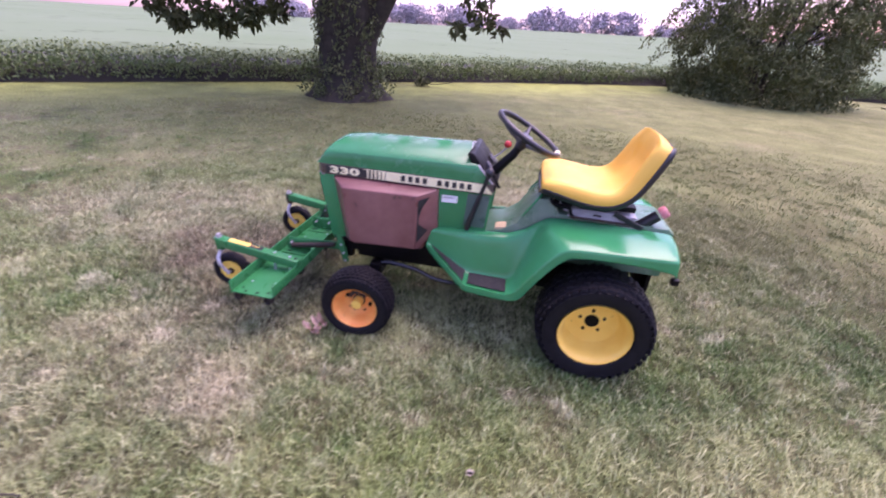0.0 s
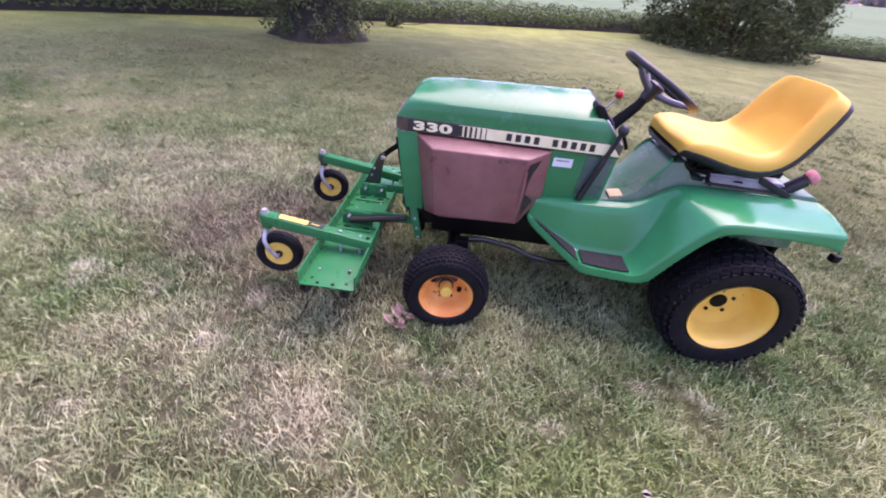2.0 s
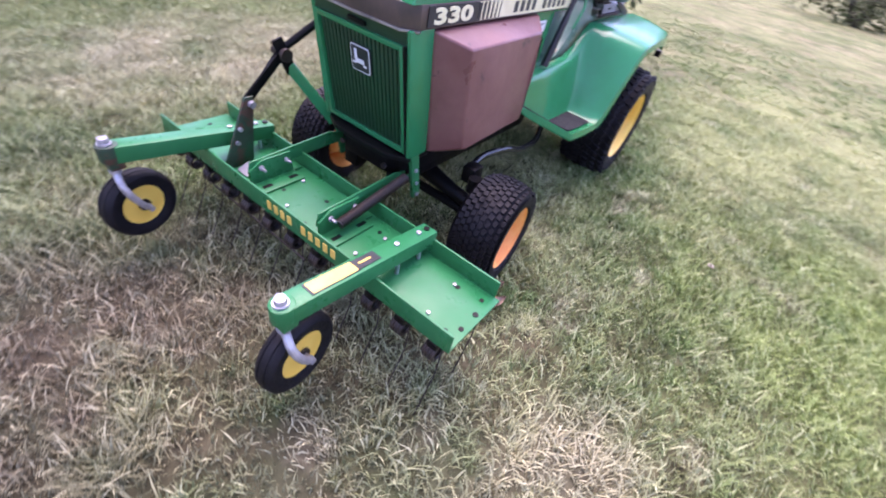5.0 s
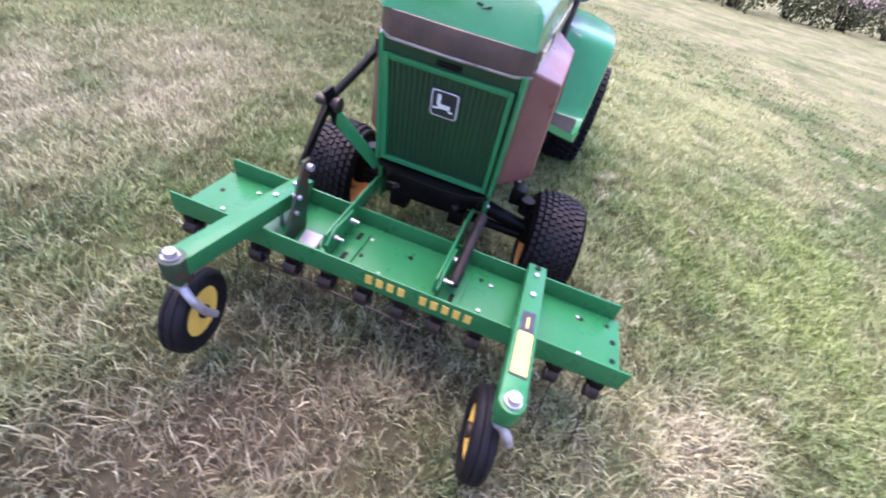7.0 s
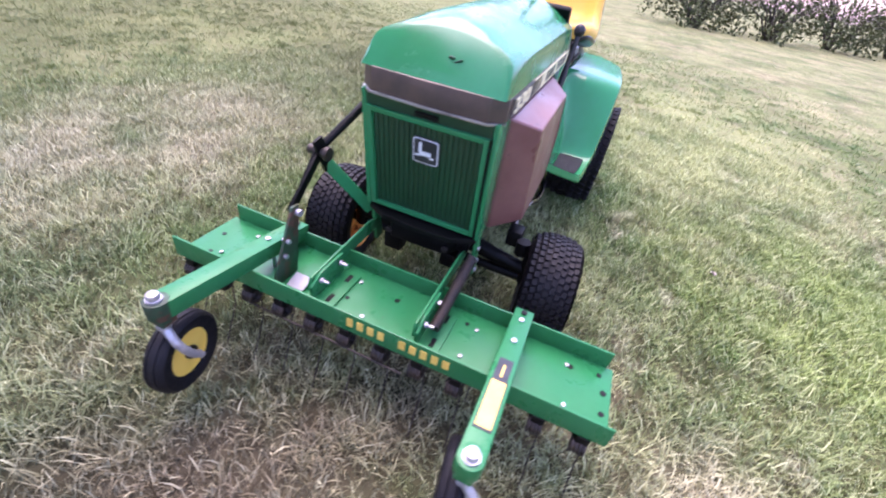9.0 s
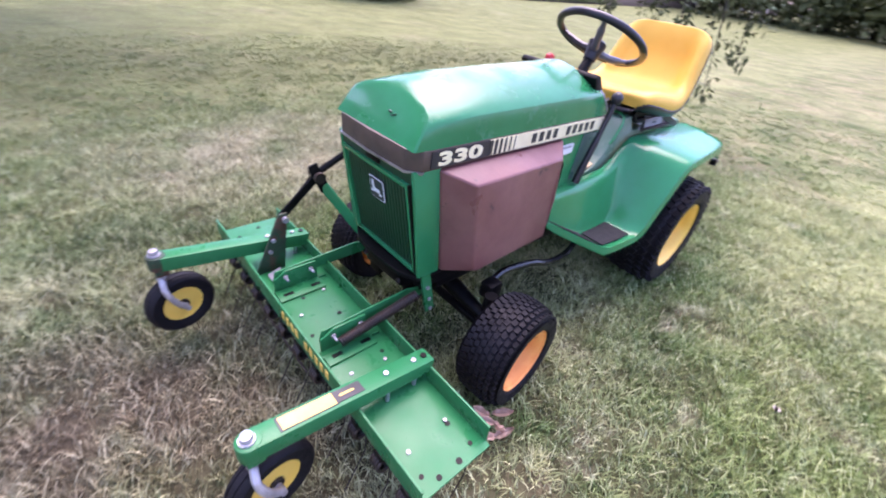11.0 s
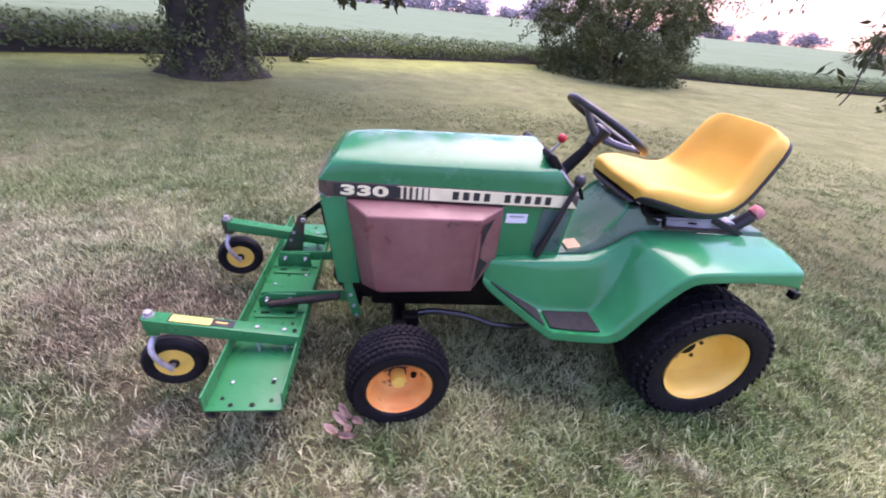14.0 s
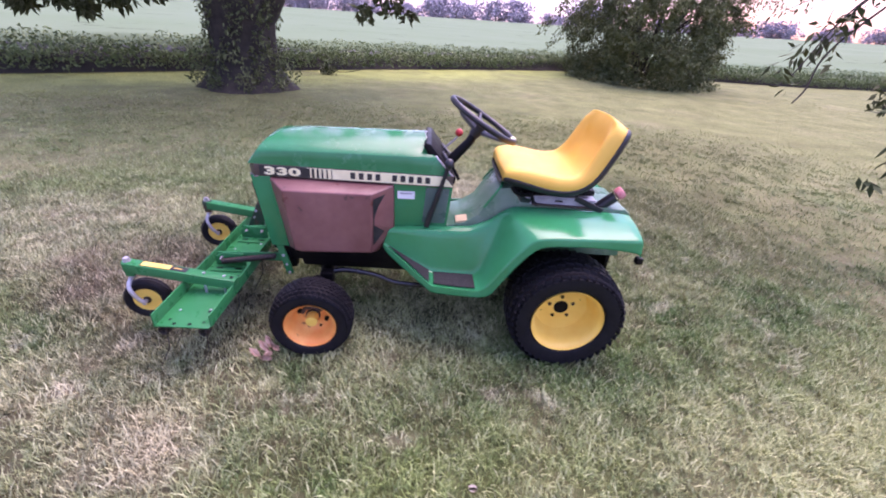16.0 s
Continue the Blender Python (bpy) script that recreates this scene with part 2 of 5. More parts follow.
def revolve(profile, n=40, closed=True):
    """A ring round the y axis from points (radius, y)."""
    bm = bmesh.new()
    rings = []
    for k in range(n):
        a = 2 * math.pi * k / n
        rings.append([bm.verts.new((r * math.cos(a), y, r * math.sin(a))) for r, y in profile])
    m = len(profile)
    for k in range(n):
        p, q = rings[k], rings[(k + 1) % n]
        for i in range(m if closed else m - 1):
            j = (i + 1) % m
            bm.faces.new((p[i], p[j], q[j], q[i]))
    bmesh.ops.remove_doubles(bm, verts=bm.verts, dist=1e-5)
    return bm


def disc(c, r, h, axis="y", n=24, w=0.0):
    bm = bmesh.new()
    bmesh.ops.create_cone(bm, cap_ends=True, segments=n, radius1=r, radius2=r, depth=h)
    if w:
        bevel(bm, w, 2, 60)
    turn = {"x": Matrix.Rotation(radians(90), 4, "Y"), "y": Matrix.Rotation(radians(90), 4, "X"), "z": Matrix.Identity(4)}[axis]
    bm.transform(Matrix.Translation(c) @ turn)
    return bm


def prism(outline, a, b, axis="y", w=0.0):
    """A flat outline of (u, v) drawn out from a to b along an axis."""
    put = {"y": lambda u, v, t: (u, t, v), "x": lambda u, v, t: (t, u, v), "z": lambda u, v, t: (u, v, t)}[axis]
    bm = bmesh.new()
    lo = [bm.verts.new(put(u, v, a)) for u, v in outline]
    hi = [bm.verts.new(put(u, v, b)) for u, v in outline]
    bm.faces.new(lo)
    bm.faces.new(hi[::-1])
    for i in range(len(lo)):
        j = (i + 1) % len(lo)
        bm.faces.new((lo[i], hi[i], hi[j], lo[j]))
    if w:
        bmesh.ops.recalc_face_normals(bm, faces=bm.faces)
        bevel(bm, w)
    return bm


def loft(rows, closed=False):
    """A sheet through rows of equally many points."""
    bm = bmesh.new()
    vs = [[bm.verts.new(p) for p in row] for row in rows]
    for p, q in zip(vs, vs[1:]):
        for i in range(len(p) if closed else len(p) - 1):
            j = (i + 1) % len(p)
            bm.faces.new((p[i], p[j], q[j], q[i]))
    return bm


def soften(ob, levels=2, thick=0.0):
    if thick:
        s = ob.modifiers.new("thickness", "SOLIDIFY")
        s.thickness, s.offset = thick, -1
    m = ob.modifiers.new("soft", "SUBSURF")
    m.levels = m.render_levels = levels
    return ob


def bolt(p, r=0.009, h=0.007, axis="z"):
    return disc(p, r, h, axis, 6, 0.001)


def mirror(bm, c=0.03):
    for v in bm.verts:
        v.co.y = c - v.co.y
    bmesh.ops.reverse_faces(bm, faces=bm.faces)
    return bm

# ---- ground ----
def lawn_colour(name, blades, vary=1.0):
    m = bpy.data.materials.new(name)
    m.use_nodes = True
    nt = m.node_tree
    n, l = nt.nodes, nt.links
    b = n["Principled BSDF"]
    b.inputs["Roughness"].default_value = 0.7 if blades else 0.95
    b.inputs["Specular IOR Level"].default_value = 0.25 if blades else 0.1
    tc = n.new("ShaderNodeTexCoord")

    def noisy(sc, det, lo, hi, shift=0.0):
        mp = n.new("ShaderNodeMapping")
        mp.inputs["Location"].default_value = (shift, shift * 0.7, 0)
        mp.inputs["Scale"].default_value = (1, 1, 0)
        l.new(tc.outputs["Object"], mp.inputs["Vector"])
        t = n.new("ShaderNodeTexNoise")
        t.inputs["Scale"].default_value, t.inputs["Detail"].default_value, t.inputs["Roughness"].default_value = sc, det, 0.62
        l.new(mp.outputs[0], t.inputs["Vector"])
        r = n.new("ShaderNodeMapRange")
        r.inputs[1].default_value, r.inputs[2].default_value = lo, hi
        l.new(t.outputs["Fac"], r.inputs[0])
        return r.outputs[0]

    def mix(a, c, fac):
        mx = n.new("ShaderNodeMix")
        mx.data_type = "RGBA"
        l.new(fac, mx.inputs[0])
        for s, v in ((6, a), (7, c)):
            if isinstance(v, tuple):
                mx.inputs[s].default_value = (*v, 1)
            else:
                l.new(v, mx.inputs[s])
        return mx.outputs[2]

    if blades:
        green, straw, pale = (0.15, 0.225, 0.075), (0.345, 0.375, 0.185), (0.57, 0.57, 0.38)
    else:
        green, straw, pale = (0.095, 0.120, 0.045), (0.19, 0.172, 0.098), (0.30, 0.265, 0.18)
    base = mix(straw, green, noisy(0.9, 5, 0.36, 0.55))
    base = mix(base, (green[0] * 0.50, green[1] * 0.68, green[2] * 0.58), noisy(1.8, 5, 0.48, 0.62, 5.0))
    base = mix(base, pale, noisy(4.2, 5, 0.57, 0.74, 11.0))
    # matted cuttings: small brown and dark hollows
    clod = n.new("ShaderNodeMath")
    clod.operation = "MULTIPLY"
    l.new(noisy(5.5, 4, 0.46, 0.64, 21.0), clod.inputs[0])
    clod.inputs[1].default_value = 0.62
    base = mix(base, (0.105, 0.11, 0.048) if blades else (0.075, 0.068, 0.038), clod.outputs[0])
    sep = n.new("ShaderNodeSeparateXYZ")
    l.new(tc.outputs["Object"], sep.inputs[0])
    flat = n.new("ShaderNodeCombineXYZ")
    l.new(sep.outputs["X"], flat.inputs[0])
    l.new(sep.outputs["Y"], flat.inputs[1])

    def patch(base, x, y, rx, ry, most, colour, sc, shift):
        """A soft oval of another lawn colour, broken up by noise."""
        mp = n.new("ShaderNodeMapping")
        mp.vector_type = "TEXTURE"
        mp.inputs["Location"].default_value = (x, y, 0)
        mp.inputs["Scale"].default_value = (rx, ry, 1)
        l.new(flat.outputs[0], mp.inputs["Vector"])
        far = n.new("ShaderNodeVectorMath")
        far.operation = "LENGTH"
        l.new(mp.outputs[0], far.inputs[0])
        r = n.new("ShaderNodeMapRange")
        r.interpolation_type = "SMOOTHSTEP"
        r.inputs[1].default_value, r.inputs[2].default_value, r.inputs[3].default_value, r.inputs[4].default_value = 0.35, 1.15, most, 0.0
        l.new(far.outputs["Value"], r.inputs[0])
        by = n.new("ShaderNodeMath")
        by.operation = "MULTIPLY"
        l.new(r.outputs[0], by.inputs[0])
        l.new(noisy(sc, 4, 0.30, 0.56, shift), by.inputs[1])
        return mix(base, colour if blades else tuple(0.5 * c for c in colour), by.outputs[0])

    # drier lawn towards the drive side
    dry = n.new("ShaderNodeMapRange")
    dry.interpolation_type = "SMOOTHSTEP"
    dry.inputs[1].default_value, dry.inputs[2].default_value, dry.inputs[4].default_value = 0.6, 5.0, 0.5
    l.new(sep.outputs["X"], dry.inputs[0])
    by = n.new("ShaderNodeMath")
    by.operation = "MULTIPLY"
    l.new(dry.outputs[0], by.inputs[0])
    l.new(noisy(0.8, 4, 0.30, 0.58, 3.0), by.inputs[1])
    base = mix(base, (0.30, 0.345, 0.155) if blades else (0.22, 0.22, 0.11), by.outputs[0])
    # bleached mowings beyond the tractor, and a fresher strip by the crop
    slant = n.new("ShaderNodeMath")
    slant.operation = "MULTIPLY_ADD"
    l.new(sep.outputs["X"], slant.inputs[0])
    slant.inputs[1].default_value = -0.82
    l.new(sep.outputs["Y"], slant.inputs[2])
    # middle band: the tree's shade put into the lawn colour
    for along, lo, hi, most, colour, sc, shift in ((sep.outputs["Y"], 0.3, 1.8, 0.45, (0.32, 0.35, 0.155), 1.1, 7.0), (sep.outputs["Y"], 1.9, 4.2, 0.72, (0.215, 0.245, 0.095), 0.45, 15.0), (slant.outputs[0], 9.2, 12.6, 0.85, (0.36, 0.42, 0.12), 0.4, 2.0)):
        far = n.new("ShaderNodeMapRange")
        far.interpolation_type = "SMOOTHSTEP"
        far.inputs[1].default_value, far.inputs[2].default_value, far.inputs[4].default_value = lo, hi, most
        l.new(along, far.inputs[0])
        by = n.new("ShaderNodeMath")
        by.operation = "MULTIPLY"
        l.new(far.outputs[0], by.inputs[0])
        l.new(noisy(sc, 4, 0.28, 0.52, shift), by.inputs[1])
        base = mix(base, colour if blades else tuple(0.6 * c for c in colour), by.outputs[0])
    # the last colour is darker green; by the tree it paints shade
    fresh, bleached, rank, thatch, straw_pale, shade_dark = (0.245, 0.325, 0.10), (0.42, 0.455, 0.21), (0.075, 0.115, 0.048), (0.19, 0.155, 0.105), (0.50, 0.455, 0.30), (0.13, 0.14, 0.058)
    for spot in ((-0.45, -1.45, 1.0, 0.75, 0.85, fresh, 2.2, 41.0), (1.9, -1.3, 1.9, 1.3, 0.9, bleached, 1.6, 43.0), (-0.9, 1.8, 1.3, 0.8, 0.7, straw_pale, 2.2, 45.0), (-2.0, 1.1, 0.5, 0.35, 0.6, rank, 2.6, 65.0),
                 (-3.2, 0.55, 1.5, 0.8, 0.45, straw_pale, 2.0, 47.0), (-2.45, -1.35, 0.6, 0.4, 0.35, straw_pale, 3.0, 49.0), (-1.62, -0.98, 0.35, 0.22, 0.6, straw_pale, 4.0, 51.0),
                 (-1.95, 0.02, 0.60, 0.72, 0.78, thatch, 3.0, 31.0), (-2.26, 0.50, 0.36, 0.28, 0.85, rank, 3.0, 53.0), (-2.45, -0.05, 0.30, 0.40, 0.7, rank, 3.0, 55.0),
                 # the pale oval at (-0.70, -0.22) brightens the shade under the tractor
                 (-0.9, 0.0, 0.9, 0.42, 0.3, thatch, 3.0, 57.0), (-0.75, -0.78, 0.5, 0.3, 0.2, rank, 3.5, 59.0), (-4.6, 5.0, 2.8, 2.2, 0.5, shade_dark, 0.9, 61.0), (-1.4, 4.2, 2.2, 1.6, 0.4, shade_dark, 0.9, 63.0), (1.9, 1.6, 2.1, 1.5, 0.7, shade_dark, 1.2, 67.0), (-2.15, -0.75, 0.62, 0.4, 0.40, straw_pale, 3.5, 69.0), (-2.4, 0.15, 0.60, 0.55, 0.85, thatch, 3.0, 71.0), (0.6, -0.85, 0.8, 0.35, 0.5, bleached, 3.0, 73.0), (-0.70, -0.22, 0.60, 0.36, 0.6, bleached, 3.0, 79.0), (2.4, 4.2, 2.8, 2.0, 0.55, shade_dark, 1.1, 83.0)):
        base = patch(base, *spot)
    if blades:
        g = n.new("ShaderNodeNewGeometry")
        r = n.new("ShaderNodeMapRange")
        r.inputs[1].default_value, r.inputs[2].default_value, r.inputs[4].default_value = 0.72, 0.92, 0.36 * vary
        l.new(g.outputs["Random Per Island"], r.inputs[0])
        base = mix(base, pale, r.outputs[0])
        hs = n.new("ShaderNodeHueSaturation")
        r2 = n.new("ShaderNodeMath")
        r2.operation = "MULTIPLY_ADD"
        l.new(g.outputs["Random Per Island"], r2.inputs[0])
        r2.inputs[1].default_value, r2.inputs[2].default_value = 0.52 * vary, 1.10 - 0.26 * vary
        l.new(r2.outputs[0], hs.inputs["Value"])
        l.new(base, hs.inputs["Color"])
        base = hs.outputs[0]
        b.inputs["Transmission Weight"].default_value = 0.0
        b.inputs["Subsurface Weight"].default_value = 0.0
    else:
        fine = n.new("ShaderNodeTexNoise")
        fine.inputs["Scale"].default_value, fine.inputs["Detail"].default_value = 26, 9
        l.new(tc.outputs["Object"], fine.inputs["Vector"])
        hs = n.new("ShaderNodeHueSaturation")
        r2 = n.new("ShaderNodeMapRange")
        r2.inputs[1].default_value, r2.inputs[2].default_value, r2.inputs[3].default_value, r2.inputs[4].default_value = 0.3, 0.7, 0.68, 1.30
        l.new(fine.outputs["Fac"], r2.inputs[0])
        # sod darkened round the tractor, standing in for shade between the tufts
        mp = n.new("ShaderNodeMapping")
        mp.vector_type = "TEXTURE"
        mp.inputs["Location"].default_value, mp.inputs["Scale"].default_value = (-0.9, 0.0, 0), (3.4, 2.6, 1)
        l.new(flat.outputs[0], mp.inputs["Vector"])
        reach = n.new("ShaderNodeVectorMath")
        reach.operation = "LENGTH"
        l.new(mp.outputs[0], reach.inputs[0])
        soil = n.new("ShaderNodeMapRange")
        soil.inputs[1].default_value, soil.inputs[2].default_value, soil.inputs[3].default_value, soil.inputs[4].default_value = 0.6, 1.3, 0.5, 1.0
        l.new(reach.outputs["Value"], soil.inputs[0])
        tuft_shade = n.new("ShaderNodeMath")
        tuft_shade.operation = "MULTIPLY"
        l.new(soil.outputs[0], tuft_shade.inputs[0])
        l.new(r2.outputs[0], tuft_shade.inputs[1])
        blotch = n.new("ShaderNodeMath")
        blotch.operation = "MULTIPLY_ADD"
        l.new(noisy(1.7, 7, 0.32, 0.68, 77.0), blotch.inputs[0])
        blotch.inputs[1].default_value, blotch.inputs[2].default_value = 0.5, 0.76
        # the sod's final value: painted tuft shade times random blotches
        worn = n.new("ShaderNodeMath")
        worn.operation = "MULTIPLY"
        l.new(tuft_shade.outputs[0], worn.inputs[0])
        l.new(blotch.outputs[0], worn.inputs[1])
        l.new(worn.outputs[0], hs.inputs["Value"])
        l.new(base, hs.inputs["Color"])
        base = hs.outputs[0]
        bp = n.new("ShaderNodeBump")
        bp.inputs["Strength"].default_value, bp.inputs["Distance"].default_value = 0.4, 0.03
        l.new(fine.outputs["Fac"], bp.inputs["Height"])
        l.new(bp.outputs[0], b.inputs["Normal"])
    l.new(base, b.inputs["Base Color"])
    return m


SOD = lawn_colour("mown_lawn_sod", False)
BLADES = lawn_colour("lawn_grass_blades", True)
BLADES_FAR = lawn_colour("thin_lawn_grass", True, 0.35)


def ground_height(x, y):
    r = math.hypot(x, y)
    near = 0.012 * noise.noise((x * 0.8, y * 0.8, 0.0)) + 0.006 * noise.noise((x * 3, y * 3, 1.0))
    # the field climbs to a low crest, higher towards the glow
    facing = min(1.0, max(0.0, (y / max(r, 1.0) + 0.2) / 0.5))
    crest = max(0.0, 3.5 + 3.1 * x / max(r, 1.0)) * facing
    return near + crest * min(1.0, max(0.0, (r - 27) / 198)) - 0.012 * max(0.0, r - 40) * (1 - facing) - 0.012 * max(0.0, r - 240) * facing


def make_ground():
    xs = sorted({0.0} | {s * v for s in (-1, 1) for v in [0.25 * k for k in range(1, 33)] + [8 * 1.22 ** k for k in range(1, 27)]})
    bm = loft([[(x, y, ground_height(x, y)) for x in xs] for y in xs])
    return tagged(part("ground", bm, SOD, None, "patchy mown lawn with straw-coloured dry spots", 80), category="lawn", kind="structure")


make_ground()


def blade_field(name, label, count, inside, height, width, seed, mat=None):
    """Grass blades as bent three-cornered strips, all in one mesh."""
    rg = np.random.default_rng(seed)
    x, y, out = inside(rg, count)
    n = len(x)
    z = np.array([ground_height(a, b) for a, b in zip(x, y)])
    ang = rg.uniform(0, 2 * np.pi, n)
    tuft = np.array([0.5 + noise.noise((a * 5, b * 5, 0.7)) for a, b in zip(x, y)])
    h = height * rg.uniform(0.45, 1.25, n) * np.clip(0.75 + 0.6 * tuft, 0.5, 1.5)
    w = width * rg.uniform(0.6, 1.3, n)
    lean = h * rg.uniform(0.2, 1.5, n)
    lay = out + rg.normal(0, 0.9, n)
    cx, sx = np.cos(ang) * w / 2, np.sin(ang) * w / 2
    lx, ly = np.cos(lay) * lean, np.sin(lay) * lean
    v = np.empty((n, 5, 3))
    v[:, 0] = np.c_[x - cx, y - sx, z - 0.004]
    v[:, 1] = np.c_[x + cx, y + sx, z - 0.004]
    v[:, 2] = np.c_[x - cx * 0.8 + lx * 0.4, y - sx * 0.8 + ly * 0.4, z + h * 0.62]
    v[:, 3] = np.c_[x + cx * 0.8 + lx * 0.4, y + sx * 0.8 + ly * 0.4, z + h * 0.62]
    v[:, 4] = np.c_[x + lx, y + ly, z + h * 0.95]
    base = np.arange(n)[:, None] * 5
    tri = np.concatenate([base + [[0, 1, 3]], base + [[0, 3, 2]], base + [[2, 3, 4]]], axis=1).reshape(-1)
    me = bpy.data.meshes.new(name)
    me.vertices.add(n * 5)
    me.vertices.foreach_set("co", v.reshape(-1))
    me.loops.add(len(tri))
    me.loops.foreach_set("vertex_index", tri.astype(np.int32))
    me.polygons.add(len(tri) // 3)
    me.polygons.foreach_set("loop_start", np.arange(0, len(tri), 3, dtype=np.int32))
    me.update(calc_edges=True)
    me.materials.append(mat or BLADES)
    return tagged(new(name, me), label, "grass", kind="stuff")


def share(x, y, c, half, soft):
    """1 inside a rounded oblong, falling to 0 over the soft edge."""
    r = (np.abs((x - c[0]) / half[0]) ** 3 + np.abs((y - c[1]) / half[1]) ** 3) ** (1 / 3)
    return np.clip((1 + soft - r) / soft, 0, 1)


def grown(x0, x1, y0, y1, keep, tufts=0.0, size=0.02):
    """Places for blades, a share of them gathered in tufts, and the way each one leans."""
    def inside(rg, count):
        x, y, out = rg.uniform(x0, x1, count), rg.uniform(y0, y1, count), rg.uniform(0, 2 * np.pi, count)
        m = int(count * tufts)
        if m:
            root = rg.integers(0, m // 26, m)
            cx, cy, wide = rg.uniform(x0, x1, m // 26), rg.uniform(y0, y1, m // 26), size * rg.uniform(0.5, 1.5, m // 26)
            dx, dy = rg.normal(0, 1, m), rg.normal(0, 1, m)
            x[:m], y[:m], out[:m] = cx[root] + dx * wide[root], cy[root] + dy * wide[root], np.arctan2(dy, dx)
        ok = rg.uniform(0, 1, count) < keep(x, y)
        return x[ok], y[ok], out[ok]
    return inside


NEAR, MID = ((-1.0, 0.15), (2.3, 1.9), 0.5), ((-0.8, 1.0), (5.2, 3.6), 0.5)
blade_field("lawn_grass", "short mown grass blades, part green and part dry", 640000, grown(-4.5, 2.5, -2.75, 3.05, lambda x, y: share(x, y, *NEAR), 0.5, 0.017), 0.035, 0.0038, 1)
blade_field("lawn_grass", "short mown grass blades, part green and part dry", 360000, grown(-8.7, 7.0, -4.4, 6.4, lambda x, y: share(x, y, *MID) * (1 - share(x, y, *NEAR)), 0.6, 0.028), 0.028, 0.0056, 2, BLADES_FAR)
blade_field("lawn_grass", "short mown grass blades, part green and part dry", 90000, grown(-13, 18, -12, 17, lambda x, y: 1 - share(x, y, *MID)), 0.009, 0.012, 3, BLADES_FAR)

# ---- the garden tractor ----
CY = 0.015
tractor = thing("garden_tractor", (0, 0, 0), "green garden tractor with yellow seat and maroon cover on lawn", "tractor")


def hood_section(x, lean, w, zb, zt, pinch=0.0, nose=False):
    """Hood section: side wall up to a rounded ridge, then a shallow roof to the crown."""
    shape = [(1.0, 0.0), (0.99, 0.24), (0.975, 0.42), (0.957, 0.50), (0.91, 0.56), (0.80, 0.66), (0.62, 0.785), (0.43, 0.885), (0.27, 0.95), (0.13, 0.988), (0.0, 1.0)]
    if nose:
        shape = [(1.0, 0.0), (0.985, 0.15), (0.97, 0.31), (0.953, 0.47), (0.93, 0.58), (0.86, 0.70), (0.70, 0.83), (0.48, 0.92), (0.30, 0.97), (0.15, 0.99), (0.0, 1.0)]
    pts = []
    for u, v in shape:
        pts.append((x + lean * v, CY - w * u * (1 - pinch * v), zb + (zt - zb) * v))
    for u, v in shape[-2::-1]:
        pts.append((x + lean * v, CY + w * u * (1 - pinch * v), zb + (zt - zb) * v))
    return pts


def make_hood():
    zb = 0.815
    rows = [hood_section(-1.456, 0.066, 0.172, zb, 0.912, 0.02, True), hood_section(-1.451, 0.070, 0.177, zb, 0.919, 0.0, True), hood_section(-1.405, 0.055, 0.180, zb, 0.934),
            hood_section(-1.25, 0.0, 0.180, zb, 0.946), hood_section(-1.0, 0.0, 0.180, zb, 0.954), hood_section(-0.78, 0.0, 0.180, zb, 0.960),
            hood_section(-0.60, -0.10, 0.180, zb, 0.964), hood_section(-0.568, -0.135, 0.176, zb, 0.958)]
    bm = loft(rows)
    for row in (bm.verts[:21], bm.verts[-21:]):
        bm.faces.new(row)
    return bm


hood = part("hood", make_hood(), HOOD_GREEN, tractor, "glossy, scuffed green sheet-metal hood, pale sky reflection painted on its top", 28)
part("dent", join(box((-1.4245, -0.030, 0.861), (0.005, 0.026, 0.004), 0.002, Matrix.Rotation(radians(-24), 4, "X")), box((-1.4225, -0.016, 0.866), (0.005, 0.014, 0.006), 0.002, Matrix.Rotation(radians(8), 4, "X"))), GREEN_DARK, hood, "small dark dent")


def wrap_band(z0, z1, grow, x0=-1.458, x1=-0.56):
    w = 0.180 + grow
    out = [(x1, CY - w), (x0 + 0.03, CY - w), (x0 - grow, CY - w + 0.035), (x0 - grow - 0.006, CY), (x0 - grow, CY + w - 0.035), (x0 + 0.03, CY + w), (x1, CY + w)]
    return prism(out, z0, z1, "z", 0.003)


trim = part("hood_trim", wrap_band(0.762, 0.816, 0.001), TRIM, tractor, "faded brown-grey band round the hood's lower edge")
part("bright_strip", prism([(-1.430, CY - 0.184), (-1.462, CY - 0.148), (-1.469, CY), (-1.462, CY + 0.148), (-1.430, CY + 0.184), (-1.40, CY + 0.165), (-1.40, CY - 0.165)], 0.756, 0.762, "z", 0.001), CHROME, tractor, "thin bright metal strip")
YS = CY - 0.1815


def decal(name, x0, x1, z0, z1, mat, up, label="", cut=0.0, y=YS, side=-1):
    """A thin plate on the tractor's side."""
    out = [(x0, z0), (x1 + cut, z0), (x1, z1), (x0, z1)]
    return part(name, prism(out, y, y + side * 0.0025), mat, up, label, 0)


for side, ys in ((-1, CY - 0.1815), (1, CY + 0.1815)):
    dark = decal("dark_stripe", -1.405, -1.20, 0.768, 0.812, DECAL_BLACK, trim, "black part of the hood stripe", 0, ys, side)
    cream = decal("cream_stripe", -1.20, -0.60, 0.768, 0.812, CREAM, trim, "cream hood stripe with a slanted end", 0.04, ys, side)
    for k in range(6):
        wd = 0.013 - 0.0018 * k
        decal("stripe_bar", -1.20 + 0.021 * k, -1.20 + 0.021 * k + wd, 0.769, 0.811, DECAL_BLACK, cream, "", 0, ys + side * 0.001, side)
    n_bars = 10
